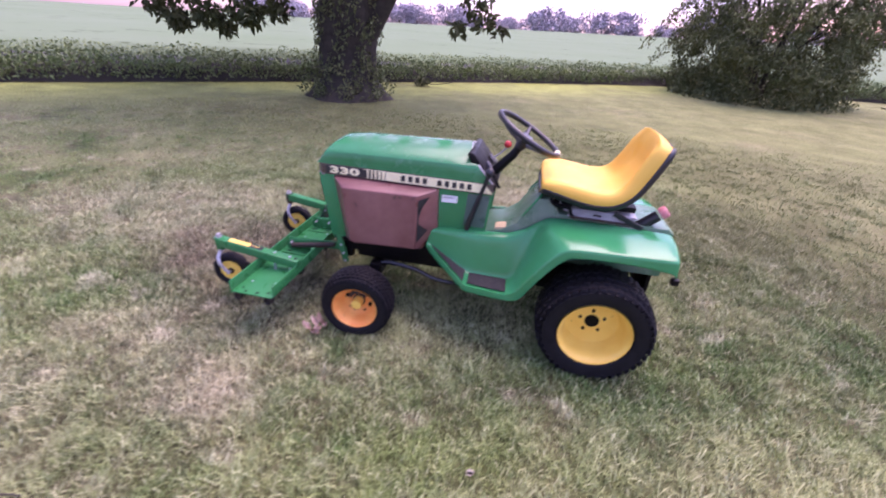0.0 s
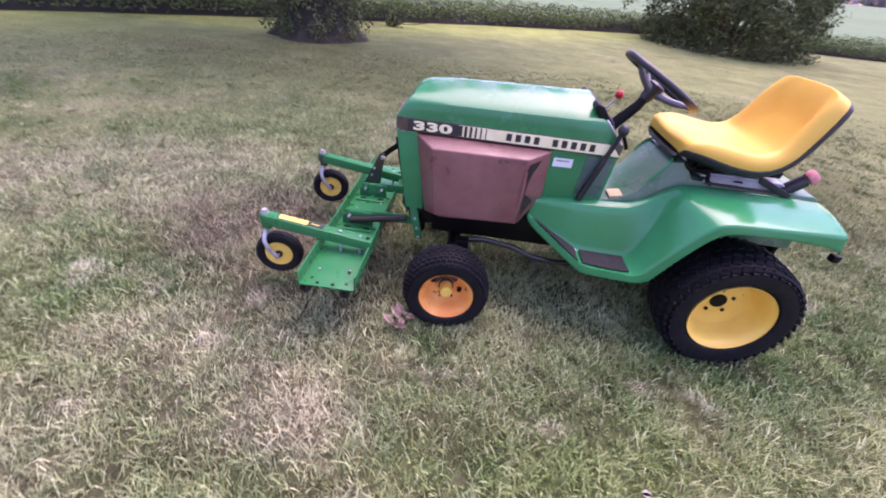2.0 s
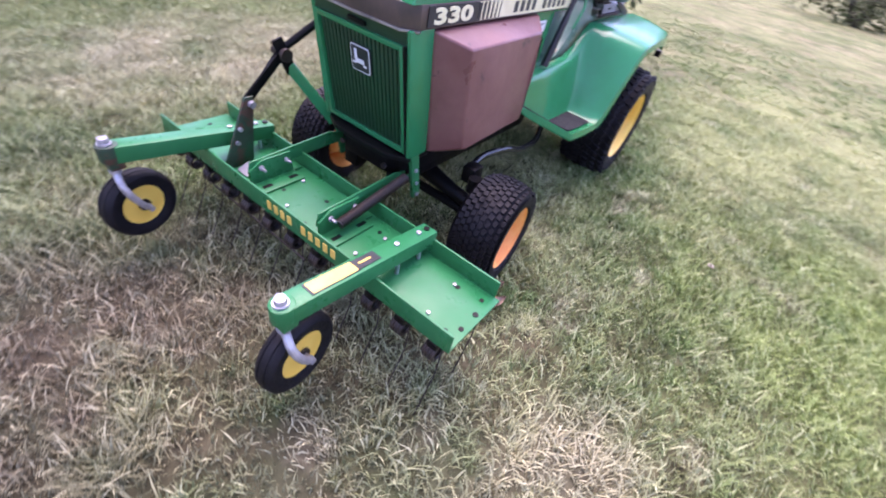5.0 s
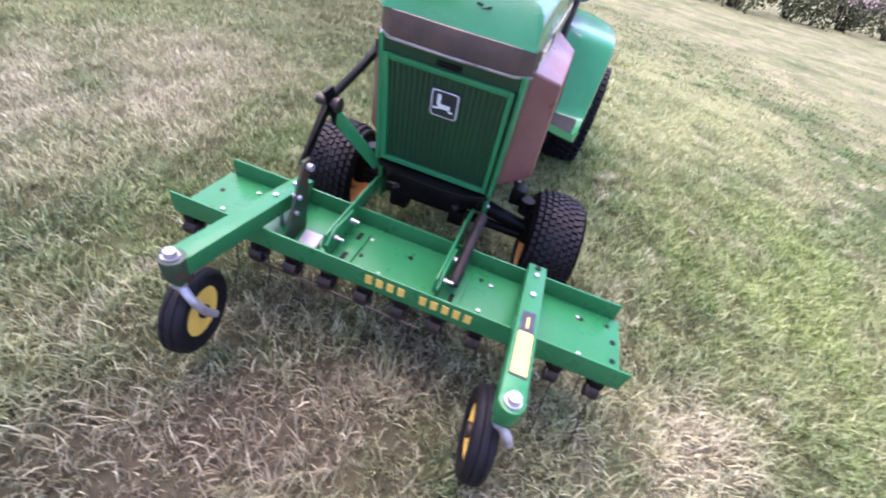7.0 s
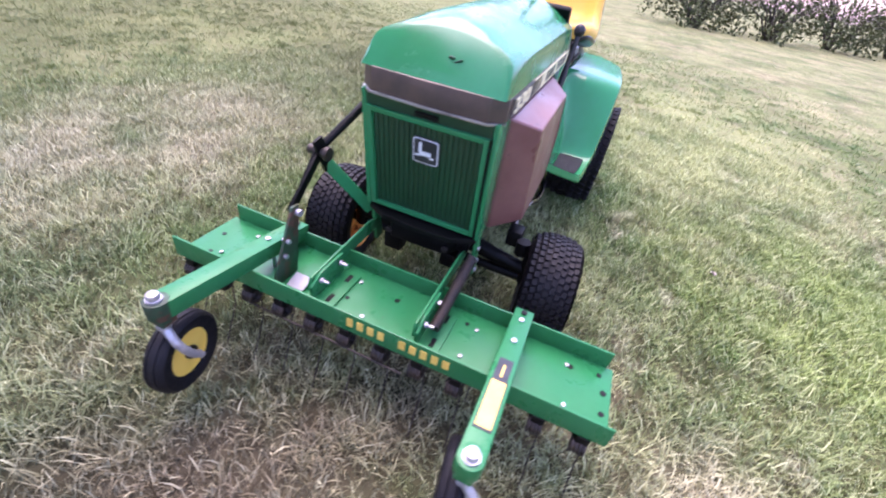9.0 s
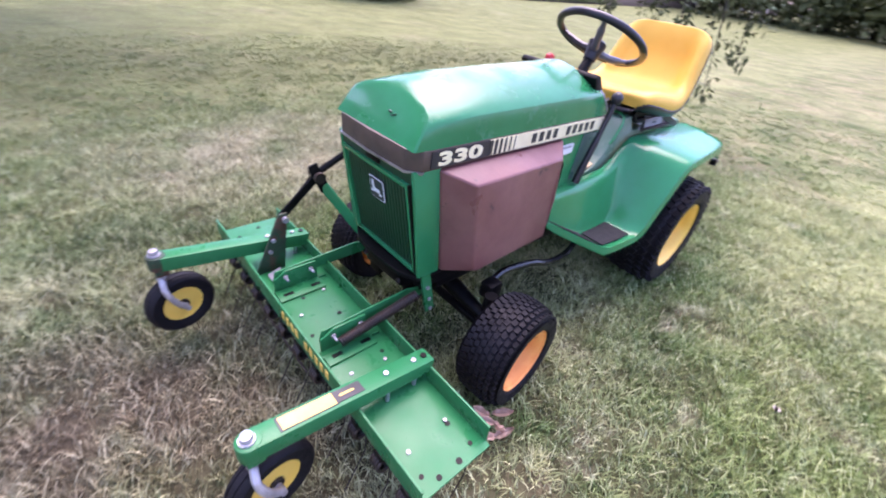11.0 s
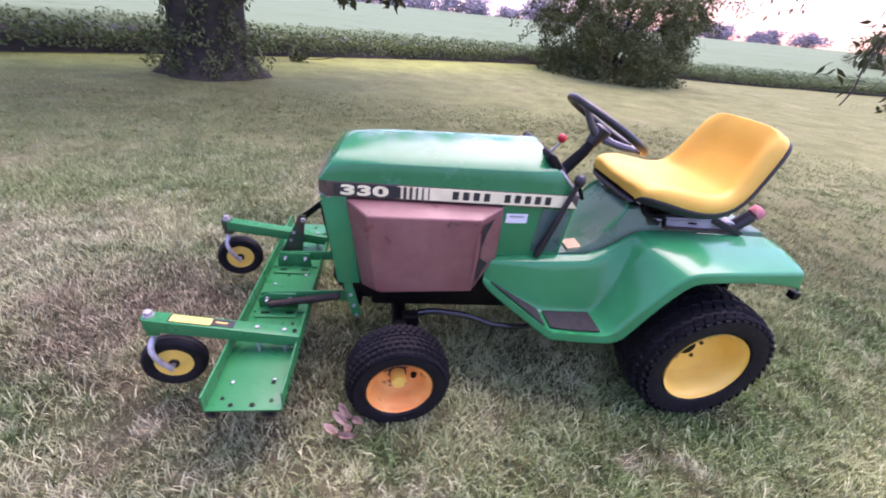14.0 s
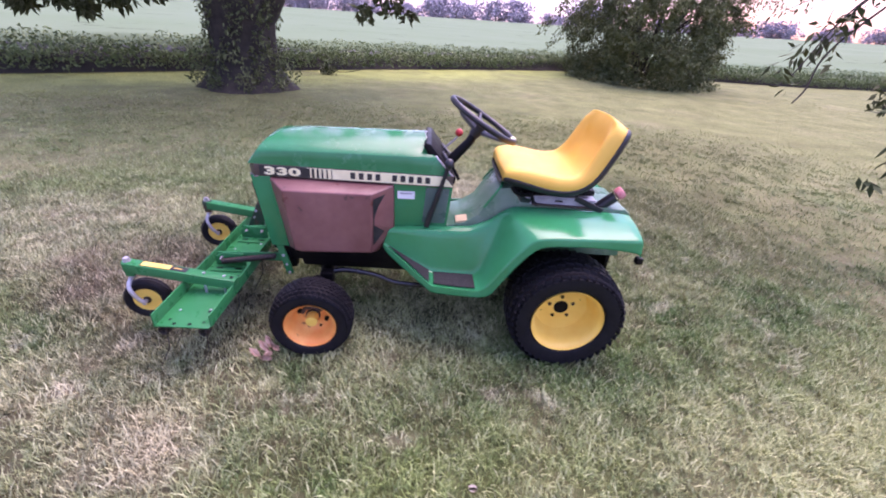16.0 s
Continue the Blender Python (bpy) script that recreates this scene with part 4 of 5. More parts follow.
    for corners in (((-0.836, -0.203, 0.468), (-0.745, -0.220, 0.4205), (-0.646, -0.244, 0.3735), (-0.642, -0.340, 0.3705), (-0.738, -0.268, 0.4175)),
                    ((-0.622, -0.246, 0.3665), (-0.520, -0.248, 0.3645), (-0.436, -0.249, 0.3645), (-0.432, -0.358, 0.3625), (-0.520, -0.354, 0.3625), (-0.619, -0.342, 0.3645))):
        bm = bmesh.new()
        bm.faces.new([bm.verts.new(p) for p in corners])
        bmesh.ops.triangulate(bm, faces=bm.faces)
        bmesh.ops.solidify(bm, geom=bm.faces[:], thickness=0.0035)
        if flip:
            mirror(bm, 2 * CY)
        part("foot_pad", bm, PAD, f, "dark gritty grip pad", 0)

# tunnel, seat deck
part("centre_tunnel", prism([(-0.60, 0.45), (-0.60, 0.560), (-0.50, 0.578), (-0.43, 0.630), (-0.375, 0.72), (-0.34, 0.765), (-0.28, 0.775), (-0.24, 0.705), (0.26, 0.70), (0.29, 0.68), (0.29, 0.45)], CY - 0.152, CY + 0.152, "y", 0.012), GREEN_DUST_SHEEN, tractor, "dusty green centre tunnel under the seat")
part("tan_pad", box((-0.492, CY - 0.108, 0.586), (0.078, 0.072, 0.012), 0.003, Matrix.Rotation(radians(-11), 4, "Y")), TAN, tractor, "tan rectangular pedal pad")
part("seat_pan", join(box((-0.07, CY, 0.765), (0.34, 0.28, 0.03), 0.008), box((-0.255, CY - 0.115, 0.755), (0.03, 0.022, 0.05), 0.006), box((-0.255, CY + 0.115, 0.755), (0.03, 0.022, 0.05), 0.006),
     tube(smooth_line([(-0.29, CY - 0.15, 0.778), (-0.265, CY - 0.16, 0.752), (-0.20, CY - 0.163, 0.745), (-0.185, CY - 0.163, 0.715), (-0.165, CY - 0.16, 0.70)]), 0.009, 8), beam((-0.26, CY - 0.155, 0.748), (-0.19, CY - 0.16, 0.752), 0.012, 0.016, 0.003)), BLACK, tractor, "black seat suspension linkage")
tray = part("battery_tray", join(box((-0.055, CY - 0.128, 0.733), (0.33, 0.075, 0.006), 0.002), prism([(-0.20, 0.704), (-0.185, 0.742), (0.095, 0.735), (0.11, 0.704)], CY - 0.160, CY - 0.155, "y", 0.001), tube([(-0.20, CY - 0.162, 0.742), (-0.1, CY - 0.163, 0.744), (0.10, CY - 0.163, 0.737)], 0.0045, 8)), PALE, tractor, "lilac-grey metal tray below the seat")
part("tray_slot", prism([(-0.085, 0.722), (-0.08, 0.731), (-0.05, 0.730), (-0.048, 0.721)], CY - 0.1635, CY - 0.1575), BLACK, tray, "", 0)
part("tray_shadow_rail", beam((-0.19, CY - 0.168, 0.706), (0.12, CY - 0.168, 0.703), 0.012, 0.008, 0.002), RUST, tray, "rust-brown lower rail")
for s in (-1, 1):
    part("seat_strut", beam((0.005, CY + s * 0.165, 0.748), (0.135, CY + s * 0.185, 0.697), 0.008, 0.026, 0.003), PLASTIC, tractor, "dark dusty flat strut")
lip = smooth_line([(-0.405, CY - 0.150, 0.668), (-0.385, CY - 0.152, 0.700), (-0.352, CY - 0.148, 0.752), (-0.330, CY - 0.115, 0.776), (-0.325, CY, 0.780), (-0.330, CY + 0.115, 0.776), (-0.352, CY + 0.148, 0.752), (-0.385, CY + 0.154, 0.700)])
part("cowl_lip", tube(lip, 0.0055, 8), GREEN, tractor, "rolled green rim of the tunnel")
part("fuel_filler", tube([(0.12, CY - 0.115, 0.67), (0.205, CY - 0.122, 0.752)], 0.026, 16), PLASTIC, tractor, "black fuel filler neck")
cap = disc((0, 0, 0), 0.029, 0.036, "z", 14, 0.010)
cap.transform(Matrix.Translation((0.222, CY - 0.124, 0.770)) @ Matrix.Rotation(radians(46), 4, "Y"))
part("fuel_cap", cap, PINK, tractor, "faded pinkish-red fuel cap")
part("hitch_plate", box((0.25, CY, 0.45), (0.02, 0.28, 0.30), 0.004), BLACK, tractor)
part("tail_clip", box((0.262, -0.37, 0.562), (0.03, 0.03, 0.03), 0.006), BLACK, tractor)


# seat
def seat_rows(grow=0.0, low=0.0):
    line = [(-0.342, 0.838, 0.165), (-0.345, 0.858, 0.195), (-0.318, 0.872, 0.214), (-0.25, 0.872, 0.226), (-0.16, 0.857, 0.232), (-0.08, 0.845, 0.232), (-0.015, 0.850, 0.230), (0.025, 0.875, 0.222), (0.055, 0.925, 0.212), (0.085, 0.985, 0.204), (0.108, 1.035, 0.198), (0.122, 1.065, 0.190), (0.131, 1.083, 0.174), (0.136, 1.093, 0.145)]
    line = [(-0.342 + (x + 0.342) * 0.95, z, w) for x, z, w in line]
    rows = []
    last = len(line) - 1
    for i in [0, 0] + list(range(last + 1)) + [last, last]:
        x, z, w = line[i]
        a = line[max(i - 1, 0)]
        b = line[min(i + 1, last)]
        d = Vector((b[0] - a[0], 0, b[1] - a[1])).normalized()
        nrm = Vector((-d.z, 0, d.x))
        step = len(rows)
        cap = {0: -0.060, 1: -0.030, last + 3: -0.030, last + 4: -0.060}[step] if step in (0, 1, last + 3, last + 4) else 1.0
        wide = w + (0.006 if cap < 0 else 0.0)
        row = []
        for u in (-1.0, -1.02, -0.97, -0.84, -0.66, -0.42, 0.0, 0.42, 0.66, 0.84, 0.97, 1.02, 1.0):
            off = {1.0: -0.060, 1.02: -0.030, 0.97: 0.004, 0.84: 0.015, 0.66: -0.009, 0.42: -0.013, 0.0: -0.013}[round(abs(u), 2)]
            if 7 <= i <= last - 4 and abs(u) < 0.8:
                off -= 0.021
            if i in (0, 1, 2, last, last - 1, last - 2):
                off = off if off < -0.01 else 0.0
            deep = min(off, cap)
            way = nrm
            if deep < -0.01 and i < 4:
                deep, way = deep * (0.35, 0.5, 0.75, 0.92)[i], Vector((0, 0, 1))
            p = Vector((x, CY + u * (wide + grow), z)) + way * (deep + low) + d * (-0.004 if cap < 0 else 0.0)
            if i >= last - 2:
                p.z += 0.014 * (1 - min(1.0, u * u))
            row.append(tuple(p))
        rows.append(row)
    return rows


cushion = soften(part("seat_cushion", loft(seat_rows()), SEAT, tractor, "one-piece yellow vinyl bucket seat", 80), 2, 0.008)
def shell_rows():
    rows = []
    for row in seat_rows(0.004, 0.0)[1:-2]:
        a, b = Vector(row[0]), Vector(row[1])
        d = (a - b).normalized()
        c, e = Vector(row[-1]), Vector(row[-2])
        rows.append([tuple(a - d * 0.012), tuple(a + d * 0.022), tuple(a + d * 0.03 + Vector((0, 0.05, 0))), tuple((a + c) / 2 + d * 0.034), tuple(c + d * 0.03 - Vector((0, 0.05, 0))), tuple(c + d * 0.022), tuple(c - d * 0.012)])
    return rows


soften(part("seat_shell", loft(shell_rows()), PLASTIC, tractor, "black plastic seat shell edge", 80), 1, 0.008)

# steering
HUB = Vector((-0.455, 0.03, 0.975))
AX = Vector((0.49, 0, 0.87)).normalized()
U, W = Vector((-AX.z, 0, AX.x)), Vector((0, 1, 0))
centre = Vector((-0.432, 0.03, 1.028))
ring = [centre + 0.170 * (math.cos(a) * U + math.sin(a) * W) for a in [2 * math.pi * k / 48 for k in range(48)]]
wheel = part("steering_wheel", tube(ring, 0.0135, 12, True), PLASTIC, tractor, "black three-spoke steering wheel with worn rim", 80)
for ang in (90, 205, 335):
    e = centre + 0.168 * (math.cos(radians(ang)) * U + math.sin(radians(ang)) * W)
    mid = centre - AX * 0.032 + 0.085 * (math.cos(radians(ang)) * U + math.sin(radians(ang)) * W)
    part("spoke", tube(smooth_line([centre - AX * 0.05, mid, e], 5), [0.017] * 3 + [0.0135] * 5 + [0.010] * 3, 8), GREY if ang > 100 else PLASTIC, wheel)
part("wheel_hub", tube([centre - AX * 0.085, centre - AX * 0.02, centre - AX * 0.012], [0.024, 0.036, 0.028], 16), PLASTIC, wheel)
part("worn_rim_spot", tube([centre + 0.170 * (math.cos(a) * U + math.sin(a) * W) for a in (3.02, 3.08, 3.14, 3.2, 3.26)], 0.0145, 10), CREAM, wheel, "pale worn spot")
part("steering_column", tube([centre - AX * 0.04, centre - AX * 0.12, Vector((-0.60, 0.02, 0.80))], [0.017, 0.021, 0.026], 14), BLACK, tractor, "black steering column")
knob = part("throttle_lever", tube(smooth_line([(-0.60, 0.150, 0.86), (-0.565, 0.160, 0.885), (-0.538, 0.164, 0.915)]), 0.0045, 8), PALE, tractor)
kb = bmesh.new()
bmesh.ops.create_uvsphere(kb, u_segments=16, v_segments=10, radius=0.019)
kb.transform(Matrix.Translation((-0.532, 0.165, 0.934)))
part("knob", kb, RED, knob, "red ball knob", 80)
lev = part("lift_lever", tube(smooth_line([(-0.668, CY - 0.188, 0.572), (-0.655, CY - 0.190, 0.62), (-0.628, CY - 0.193, 0.715), (-0.604, CY - 0.196, 0.80), (-0.587, CY - 0.198, 0.865)]), [0.014] * 8 + [0.012] * 6 + [0.0095] * 11, 10), PLASTIC, tractor, "black hydraulic lift lever")
kb = bmesh.new()
bmesh.ops.create_uvsphere(kb, u_segments=16, v_segments=10, radius=0.0205)
kb.transform(Matrix.Translation((-0.584, CY - 0.198, 0.876)) @ Matrix.Diagonal((1, 1, 1.15, 1)))
part("knob", kb, PLASTIC, lev, "", 80)
part("lever_stub", tube([(-0.575, CY - 0.16, 0.865), (-0.545, CY - 0.155, 0.815), (-0.535, CY - 0.153, 0.795)], 0.0075, 8), BLACK, tractor)

# ---- the front-mounted thatcher ----
thatcher = thing("front_thatcher", (-1.62, 0, 0), "green front-mounted lawn thatcher with two small caster wheels and spring tines", "lawn thatcher")
OFF = Vector((1.62, 0, 0))


def tpart(name, bm, mat, up=None, label="", smooth=35.0):
    if up is None or up is thatcher:
        bm.transform(Matrix.Translation(OFF))
        return part(name, bm, mat, thatcher, label, smooth)
    bm.transform(Matrix.Translation(OFF))
    return part(name, bm, mat, up, label, smooth)


DX0, DX1, DZ, DY0, DY1 = -1.726, -1.515, 0.262, -0.603, 0.600
deck = tpart("deck", join(box(((DX0 + DX1) / 2, (DY0 + DY1) / 2, DZ), (DX1 - DX0, DY1 - DY0, 0.006), 0.001)), DECK_GREEN, None, "long green steel channel plate with bolt holes")
tpart("front_flange", box((DX0 - 0.002, (DY0 + DY1) / 2, DZ + 0.026), (0.006, DY1 - DY0, 0.062), 0.002), DECK_GREEN, deck)
tpart("rear_flange", box((DX1 + 0.002, (DY0 + DY1) / 2, DZ + 0.026), (0.006, DY1 - DY0 - 0.03, 0.058), 0.002), DECK_GREEN, deck)
for k in range(10):
    if k != 4:
        y = 0.045 - 0.285 * k / 10
        tpart("brand_bar", box((DX0 - 0.006, y - 0.012, DZ + 0.03), (0.002, 0.017, 0.026)), YELLOW_DECAL, deck, "", 0)
for x, y, r in ((-1.69, -0.56, 0.006), (-1.66, -0.585, 0.007), (-1.60, -0.585, 0.008), (-1.55, -0.57, 0.006), (-1.56, -0.50, 0.007), (-1.69, -0.06, 0.006), (-1.58, -0.02, 0.007), (-1.64, 0.10, 0.006), (-1.68, 0.53, 0.006), (-1.60, 0.56, 0.007), (-1.56, -0.22, 0.006)):
    tpart("bolt_hole", disc((x, y, DZ + 0.0035), r, 0.002, "z", 12), BLACK, deck)
for x, y in ((-1.68, -0.50), (-1.56, -0.49), (-1.67, -0.24), (-1.57, -0.25), (-1.68, 0.03), (-1.57, 0.10), (-1.67, 0.50), (-1.56, 0.47)):
    tpart("deck_bolt", bolt((x, y, DZ + 0.006), 0.006, 0.005), STEEL, deck)
for y in (-0.15, 0.17):
    tpart("deck_rib", box(((DX0 + DX1) / 2, y, DZ + 0.006), (0.19, 0.014, 0.008), 0.003), DECK_GREEN, deck)


def caster(y, spin, stripe):
    """One arm with its swivel caster."""
    a, b = Vector((-1.955, y, 0.375)), Vector((-1.505, y, 0.315))
    arm = tpart("arm", beam(a, b, 0.050, 0.046, 0.005), DECK_GREEN, None, "square-section green caster arm")
    tpart("arm_end", join(disc((-1.958, y, 0.3755), 0.0255, 0.046, "z", 24, 0.004), box((-1.955, y, 0.345), (0.036, 0.036, 0.03), 0.004)), DECK_GREEN if stripe else CHIPPED, arm, "rounded swivel housing")
    tpart("swivel_bolt", join(disc((-1.960, y, 0.408), 0.013, 0.020, "z", 16, 0.007), disc((-1.960, y, 0.401), 0.016, 0.005, "z", 20), disc((-1.960, y, 0.365), 0.011, 0.10, "z", 16), disc((-1.960, y, 0.322), 0.015, 0.012, "z", 6, 0.002)), STEEL, arm, "grey zinc swivel bolt")
    for x in (-1.64, -1.555):
        z = 0.375 - 0.06 * (x + 1.955) / 0.45 + 0.026
        tpart("arm_bolt", bolt((x, y, z), 0.0075, 0.006), STEEL, arm)
        tpart("arm_stud", disc((x, y - 0.012, 0.285), 0.006, 0.06, "z", 8), STEEL, arm)
    tpart("end_hole", disc((-1.522, y, 0.344), 0.008, 0.003, "z", 14), BLACK, arm)
    if stripe:
        d = (b - a).normalized()
        up = d.cross(Vector((0, 1, 0))).normalized()
        up = up if up.z > 0 else -up
        for name, s0, s1, mat in (("decal_border", 0.050, 0.180, DECAL_BLACK), ("arm_decal", 0.055, 0.175, YELLOW_DECAL), ("decal_end", 0.175, 0.245, DECAL_BLACK)):
            p = a + d * (s0 + s1) / 2 + up * (0.0236 if name == "decal_border" else 0.0246)
            tpart(name, beam(p - d * (s1 - s0) / 2, p + d * (s1 - s0) / 2, 0.036 if name == "decal_border" else 0.031, 0.0016, 0), mat, arm, "", 0)
        p = a + d * 0.21 + up * 0.0255
        tpart("decal_mark", beam(p - d * 0.022, p + d * 0.014, 0.005, 0.0022, 0), YELLOW_DECAL, arm, "", 0)
    m = Matrix.Translation((-1.962, y, 0)) @ Matrix.Rotation(radians(spin), 4, "Z")
    hubp = Vector((0.036, 0.012, 0.196))
    fork = tube(smooth_line([(0, 0, 0.345), (0, -0.004, 0.318), (-0.008, -0.026, 0.288), (0.0, -0.036, 0.255), (0.02, -0.034, 0.217), (0.036, -0.030, 0.198)], 6), 0.0095, 10)
    fork.transform(m)
    tpart("fork", fork, STEEL, arm, "bent grey steel wheel fork")
    ax = disc((hubp.x, -0.012, hubp.z), 0.008, 0.055, "y", 12)
    ax.transform(m)
    tpart("wheel_axle", ax, STEEL, arm)
    w = tpart("caster_wheel", revolve([(0.064, -0.012), (0.062, -0.018), (0.045, -0.013), (0.022, -0.018), (0.0001, -0.018), (0.0001, 0.018), (0.022, 0.018), (0.045, 0.013), (0.062, 0.018), (0.064, 0.012)], 40), RIM_YELLOW, None, "small yellow disc caster wheel")
    w.matrix_local = Matrix.Translation(OFF) @ m @ Matrix.Translation(hubp) @ Matrix.Translation(-OFF)
    tyre = revolve([(0.060, -0.020), (0.072, -0.027), (0.090, -0.026), (0.098, -0.019), (0.100, -0.012), (0.0975, -0.0095), (0.1005, -0.007), (0.101, 0.0), (0.1005, 0.007), (0.0975, 0.0095), (0.100, 0.012), (0.098, 0.019), (0.090, 0.026), (0.072, 0.027), (0.060, 0.020)], 48)
    tpart("tyre", tyre, RUBBER, w, "solid black ribbed tyre")
    for s in (-1, 1):
        tpart("bearing", disc((0, s * 0.02, 0), 0.017, 0.012, "y", 16, 0.002), SPRING, w)
    return arm


caster(-0.348, 8, True)
caster(0.350, 12, False)

# lift plate, link and mounting brackets
plate = tpart("lift_plate", prism([(-1.716, 0.266), (-1.620, 0.472), (-1.592, 0.472), (-1.618, 0.266)], 0.278, 0.286, "y", 0.002), CHIPPED, None, "upright lift plate of chipped green and rusty steel")
for px, pz in ((-1.648, 0.385), (-1.662, 0.345)):
    tpart("plate_bolt", disc((px, 0.281, pz), 0.0065, 0.022, "y", 10), STEEL, plate)
tpart("plate_bolt", disc((-1.603, 0.280, 0.452), 0.010, 0.03, "y", 12), STEEL, plate)
tpart("lift_link", join(beam((-1.612, 0.292, 0.452), (-1.462, 0.297, 0.578), 0.009, 0.027, 0.003), beam((-1.575, 0.299, 0.48), (-1.47, 0.305, 0.585), 0.006, 0.014, 0.002)), BLACK, None, "black lift link bar")
tpart("link_pin", join(disc((-1.478, 0.302, 0.572), 0.013, 0.05, "y", 14), disc((-1.478, 0.270, 0.572), 0.019, 0.012, "y", 16)), SPRING)
tpart("lift_rod", tube([(-1.485, 0.302, 0.570), (-1.38, 0.255, 0.655), (-1.33, 0.235, 0.695)], 0.011, 10), BLACK, None, "black rod up to the tractor's side")
tpart("rod_bracket", box((-1.335, 0.215, 0.695), (0.045, 0.05, 0.045), 0.004), RUST)
tpart("lift_arm", beam((-1.46, 0.286, 0.535), (-1.365, 0.195, 0.37), 0.010, 0.036, 0.004), GREEN, None, "bent green lift arm")
tpart("arm_head", join(beam((-1.492, 0.292, 0.612), (-1.452, 0.285, 0.515), 0.009, 0.034, 0.003), disc((-1.472, 0.283, 0.572), 0.008, 0.02, "y", 10)), BLACK, None, "black upper plate of the lift arm")


def bracket(y):
    """Green angle bracket on the deck and its arm back to the tractor."""
    b = tpart("bracket", join(prism([(-1.70, DZ + 0.004), (-1.70, 0.315), (-1.66, 0.338), (-1.56, 0.338), (-1.555, DZ + 0.004)], y - 0.004, y + 0.004, "y", 0.002), box((-1.63, y - 0.03, DZ + 0.007), (0.15, 0.06, 0.006), 0.002)), DECK_GREEN, None, "green bolted angle bracket")
    tpart("bracket_arm", prism([(-1.70, 0.30), (-1.69, 0.338), (-1.40, 0.352), (-1.34, 0.335), (-1.34, 0.305), (-1.40, 0.305)], y + 0.005, y + 0.012, "y", 0.002), DECK_GREEN, b)
    for x in (-1.665, -1.58):
        tpart("bracket_bolt", join(disc((x, y - 0.010, 0.318), 0.008, 0.006, "y", 6), disc((x, y - 0.021, 0.318), 0.004, 0.018, "y", 8)), STEEL, b)
    for x in (-1.67, -1.58):
        tpart("slot", box((x, y - 0.036, DZ + 0.0105), (0.03, 0.012, 0.002)), BLACK, b)
    return b


bracket(-0.130)
bracket(0.170)
tpart("label_plate", box((-1.665, 0.235, DZ + 0.016), (0.045, 0.05, 0.003), 0.001, Matrix.Rotation(radians(-20), 4, "Y")), PALE, None, "small bare metal plate")


def coil(a, b, r, wire, turns, n=10, ends=0.0):
    a, b = Vector(a), Vector(b)
    d = (b - a).normalized()
    s = d.orthogonal().normalized()
    o = d.cross(s)
    return tube([a + (b - a) * k / (turns * n) + r * (math.cos(2 * math.pi * k / n) * s + math.sin(2 * math.pi * k / n) * o) for k in range(turns * n + 1)], wire, 5)


tpart("tension_spring", join(coil((-1.655, -0.158, 0.305), (-1.395, -0.158, 0.352), 0.0125, 0.0032, 38), tube([(-1.655, -0.158, 0.305), (-1.395, -0.158, 0.352)], 0.009, 8)), SPRING, None, "dark coiled tension spring", 80)
for s, y in ((-1, CY - 0.168), (1, CY + 0.168)):
    h = tpart("hanger_plate", join(beam((-1.366, y, 0.418), (-1.330, y, 0.255), 0.012, 0.034, 0.003), box((-1.366, y - s * 0.012, 0.420), (0.036, 0.036, 0.008), 0.002)), DECK_GREEN, None, "green hanger plate below the side post")
    for z in (0.265, 0.31, 0.36):
        tpart("hanger_bolt", disc((-1.3395 - 0.225 * (z - 0.298), y + s * 0.008, z), 0.007, 0.006, "y", 6), STEEL, h)

# spring tines
for k in range(12):
    y = DY0 + 0.045 + (DY1 - DY0 - 0.09) * k / 11
    for x in (-1.722,) if k % 3 else (-1.722, -1.56):
        c = coil((x, y - 0.017, 0.216), (x, y + 0.017, 0.216), 0.018, 0.0055, 4)
        leg = tube([(x + 0.015, y - 0.017, 0.222), (x + 0.008, y - 0.02, 0.13), (x - 0.055, y - 0.025, 0.012)], 0.002, 6)
        t = tpart("spring_tine", join(c, leg), SPRING, None, "black coiled wire tine", 80)
        tpart("tine_clamp", box((x, y, 0.246), (0.024, 0.030, 0.022), 0.003), BLACK, t)
tpart("tine_rod", tube([(-1.738, 0.36, 0.205), (-1.740, -0.12, 0.200)], 0.003, 8), SPRING, None, "thin bare steel rod in front of the tines")

# ---- surroundings ----
BARK = material("rough_grey_bark", (0.044, 0.036, 0.027), 0.95, tone=(0.018, 0.015, 0.011), scale=7, grain=1.0, grain_scale=22, wear=(0.03, 0.045, 0.02), wear_at=0.6, wear_scale=3)


def leaf_material(name, a, b):
    m = material(name, a, 0.7, tone=b, scale=1.4, detail=4, spec=0.15)
    n, l = m.node_tree.nodes, m.node_tree.links
    bs = n["Principled BSDF"]
    src = bs.inputs["Base Color"].links[0].from_socket
    g = n.new("ShaderNodeNewGeometry")
    r = n.new("ShaderNodeMapRange")
    r.inputs[3].default_value, r.inputs[4].default_value = 0.72, 1.34
    l.new(g.outputs["Random Per Island"], r.inputs[0])
    hs = n.new("ShaderNodeHueSaturation")
    l.new(r.outputs[0], hs.inputs["Value"])
    l.new(src, hs.inputs["Color"])
    l.new(hs.outputs[0], bs.inputs["Base Color"])
    return m


LEAF_DARK = leaf_material("dark_tree_leaves", (0.045, 0.062, 0.025), (0.07, 0.075, 0.03))
LEAF_BUSH = leaf_material("bush_leaves", (0.075, 0.098, 0.042), (0.13, 0.145, 0.062))
LEAF_CROP = leaf_material("soybean_leaves", (0.115, 0.168, 0.064), (0.17, 0.222, 0.096))
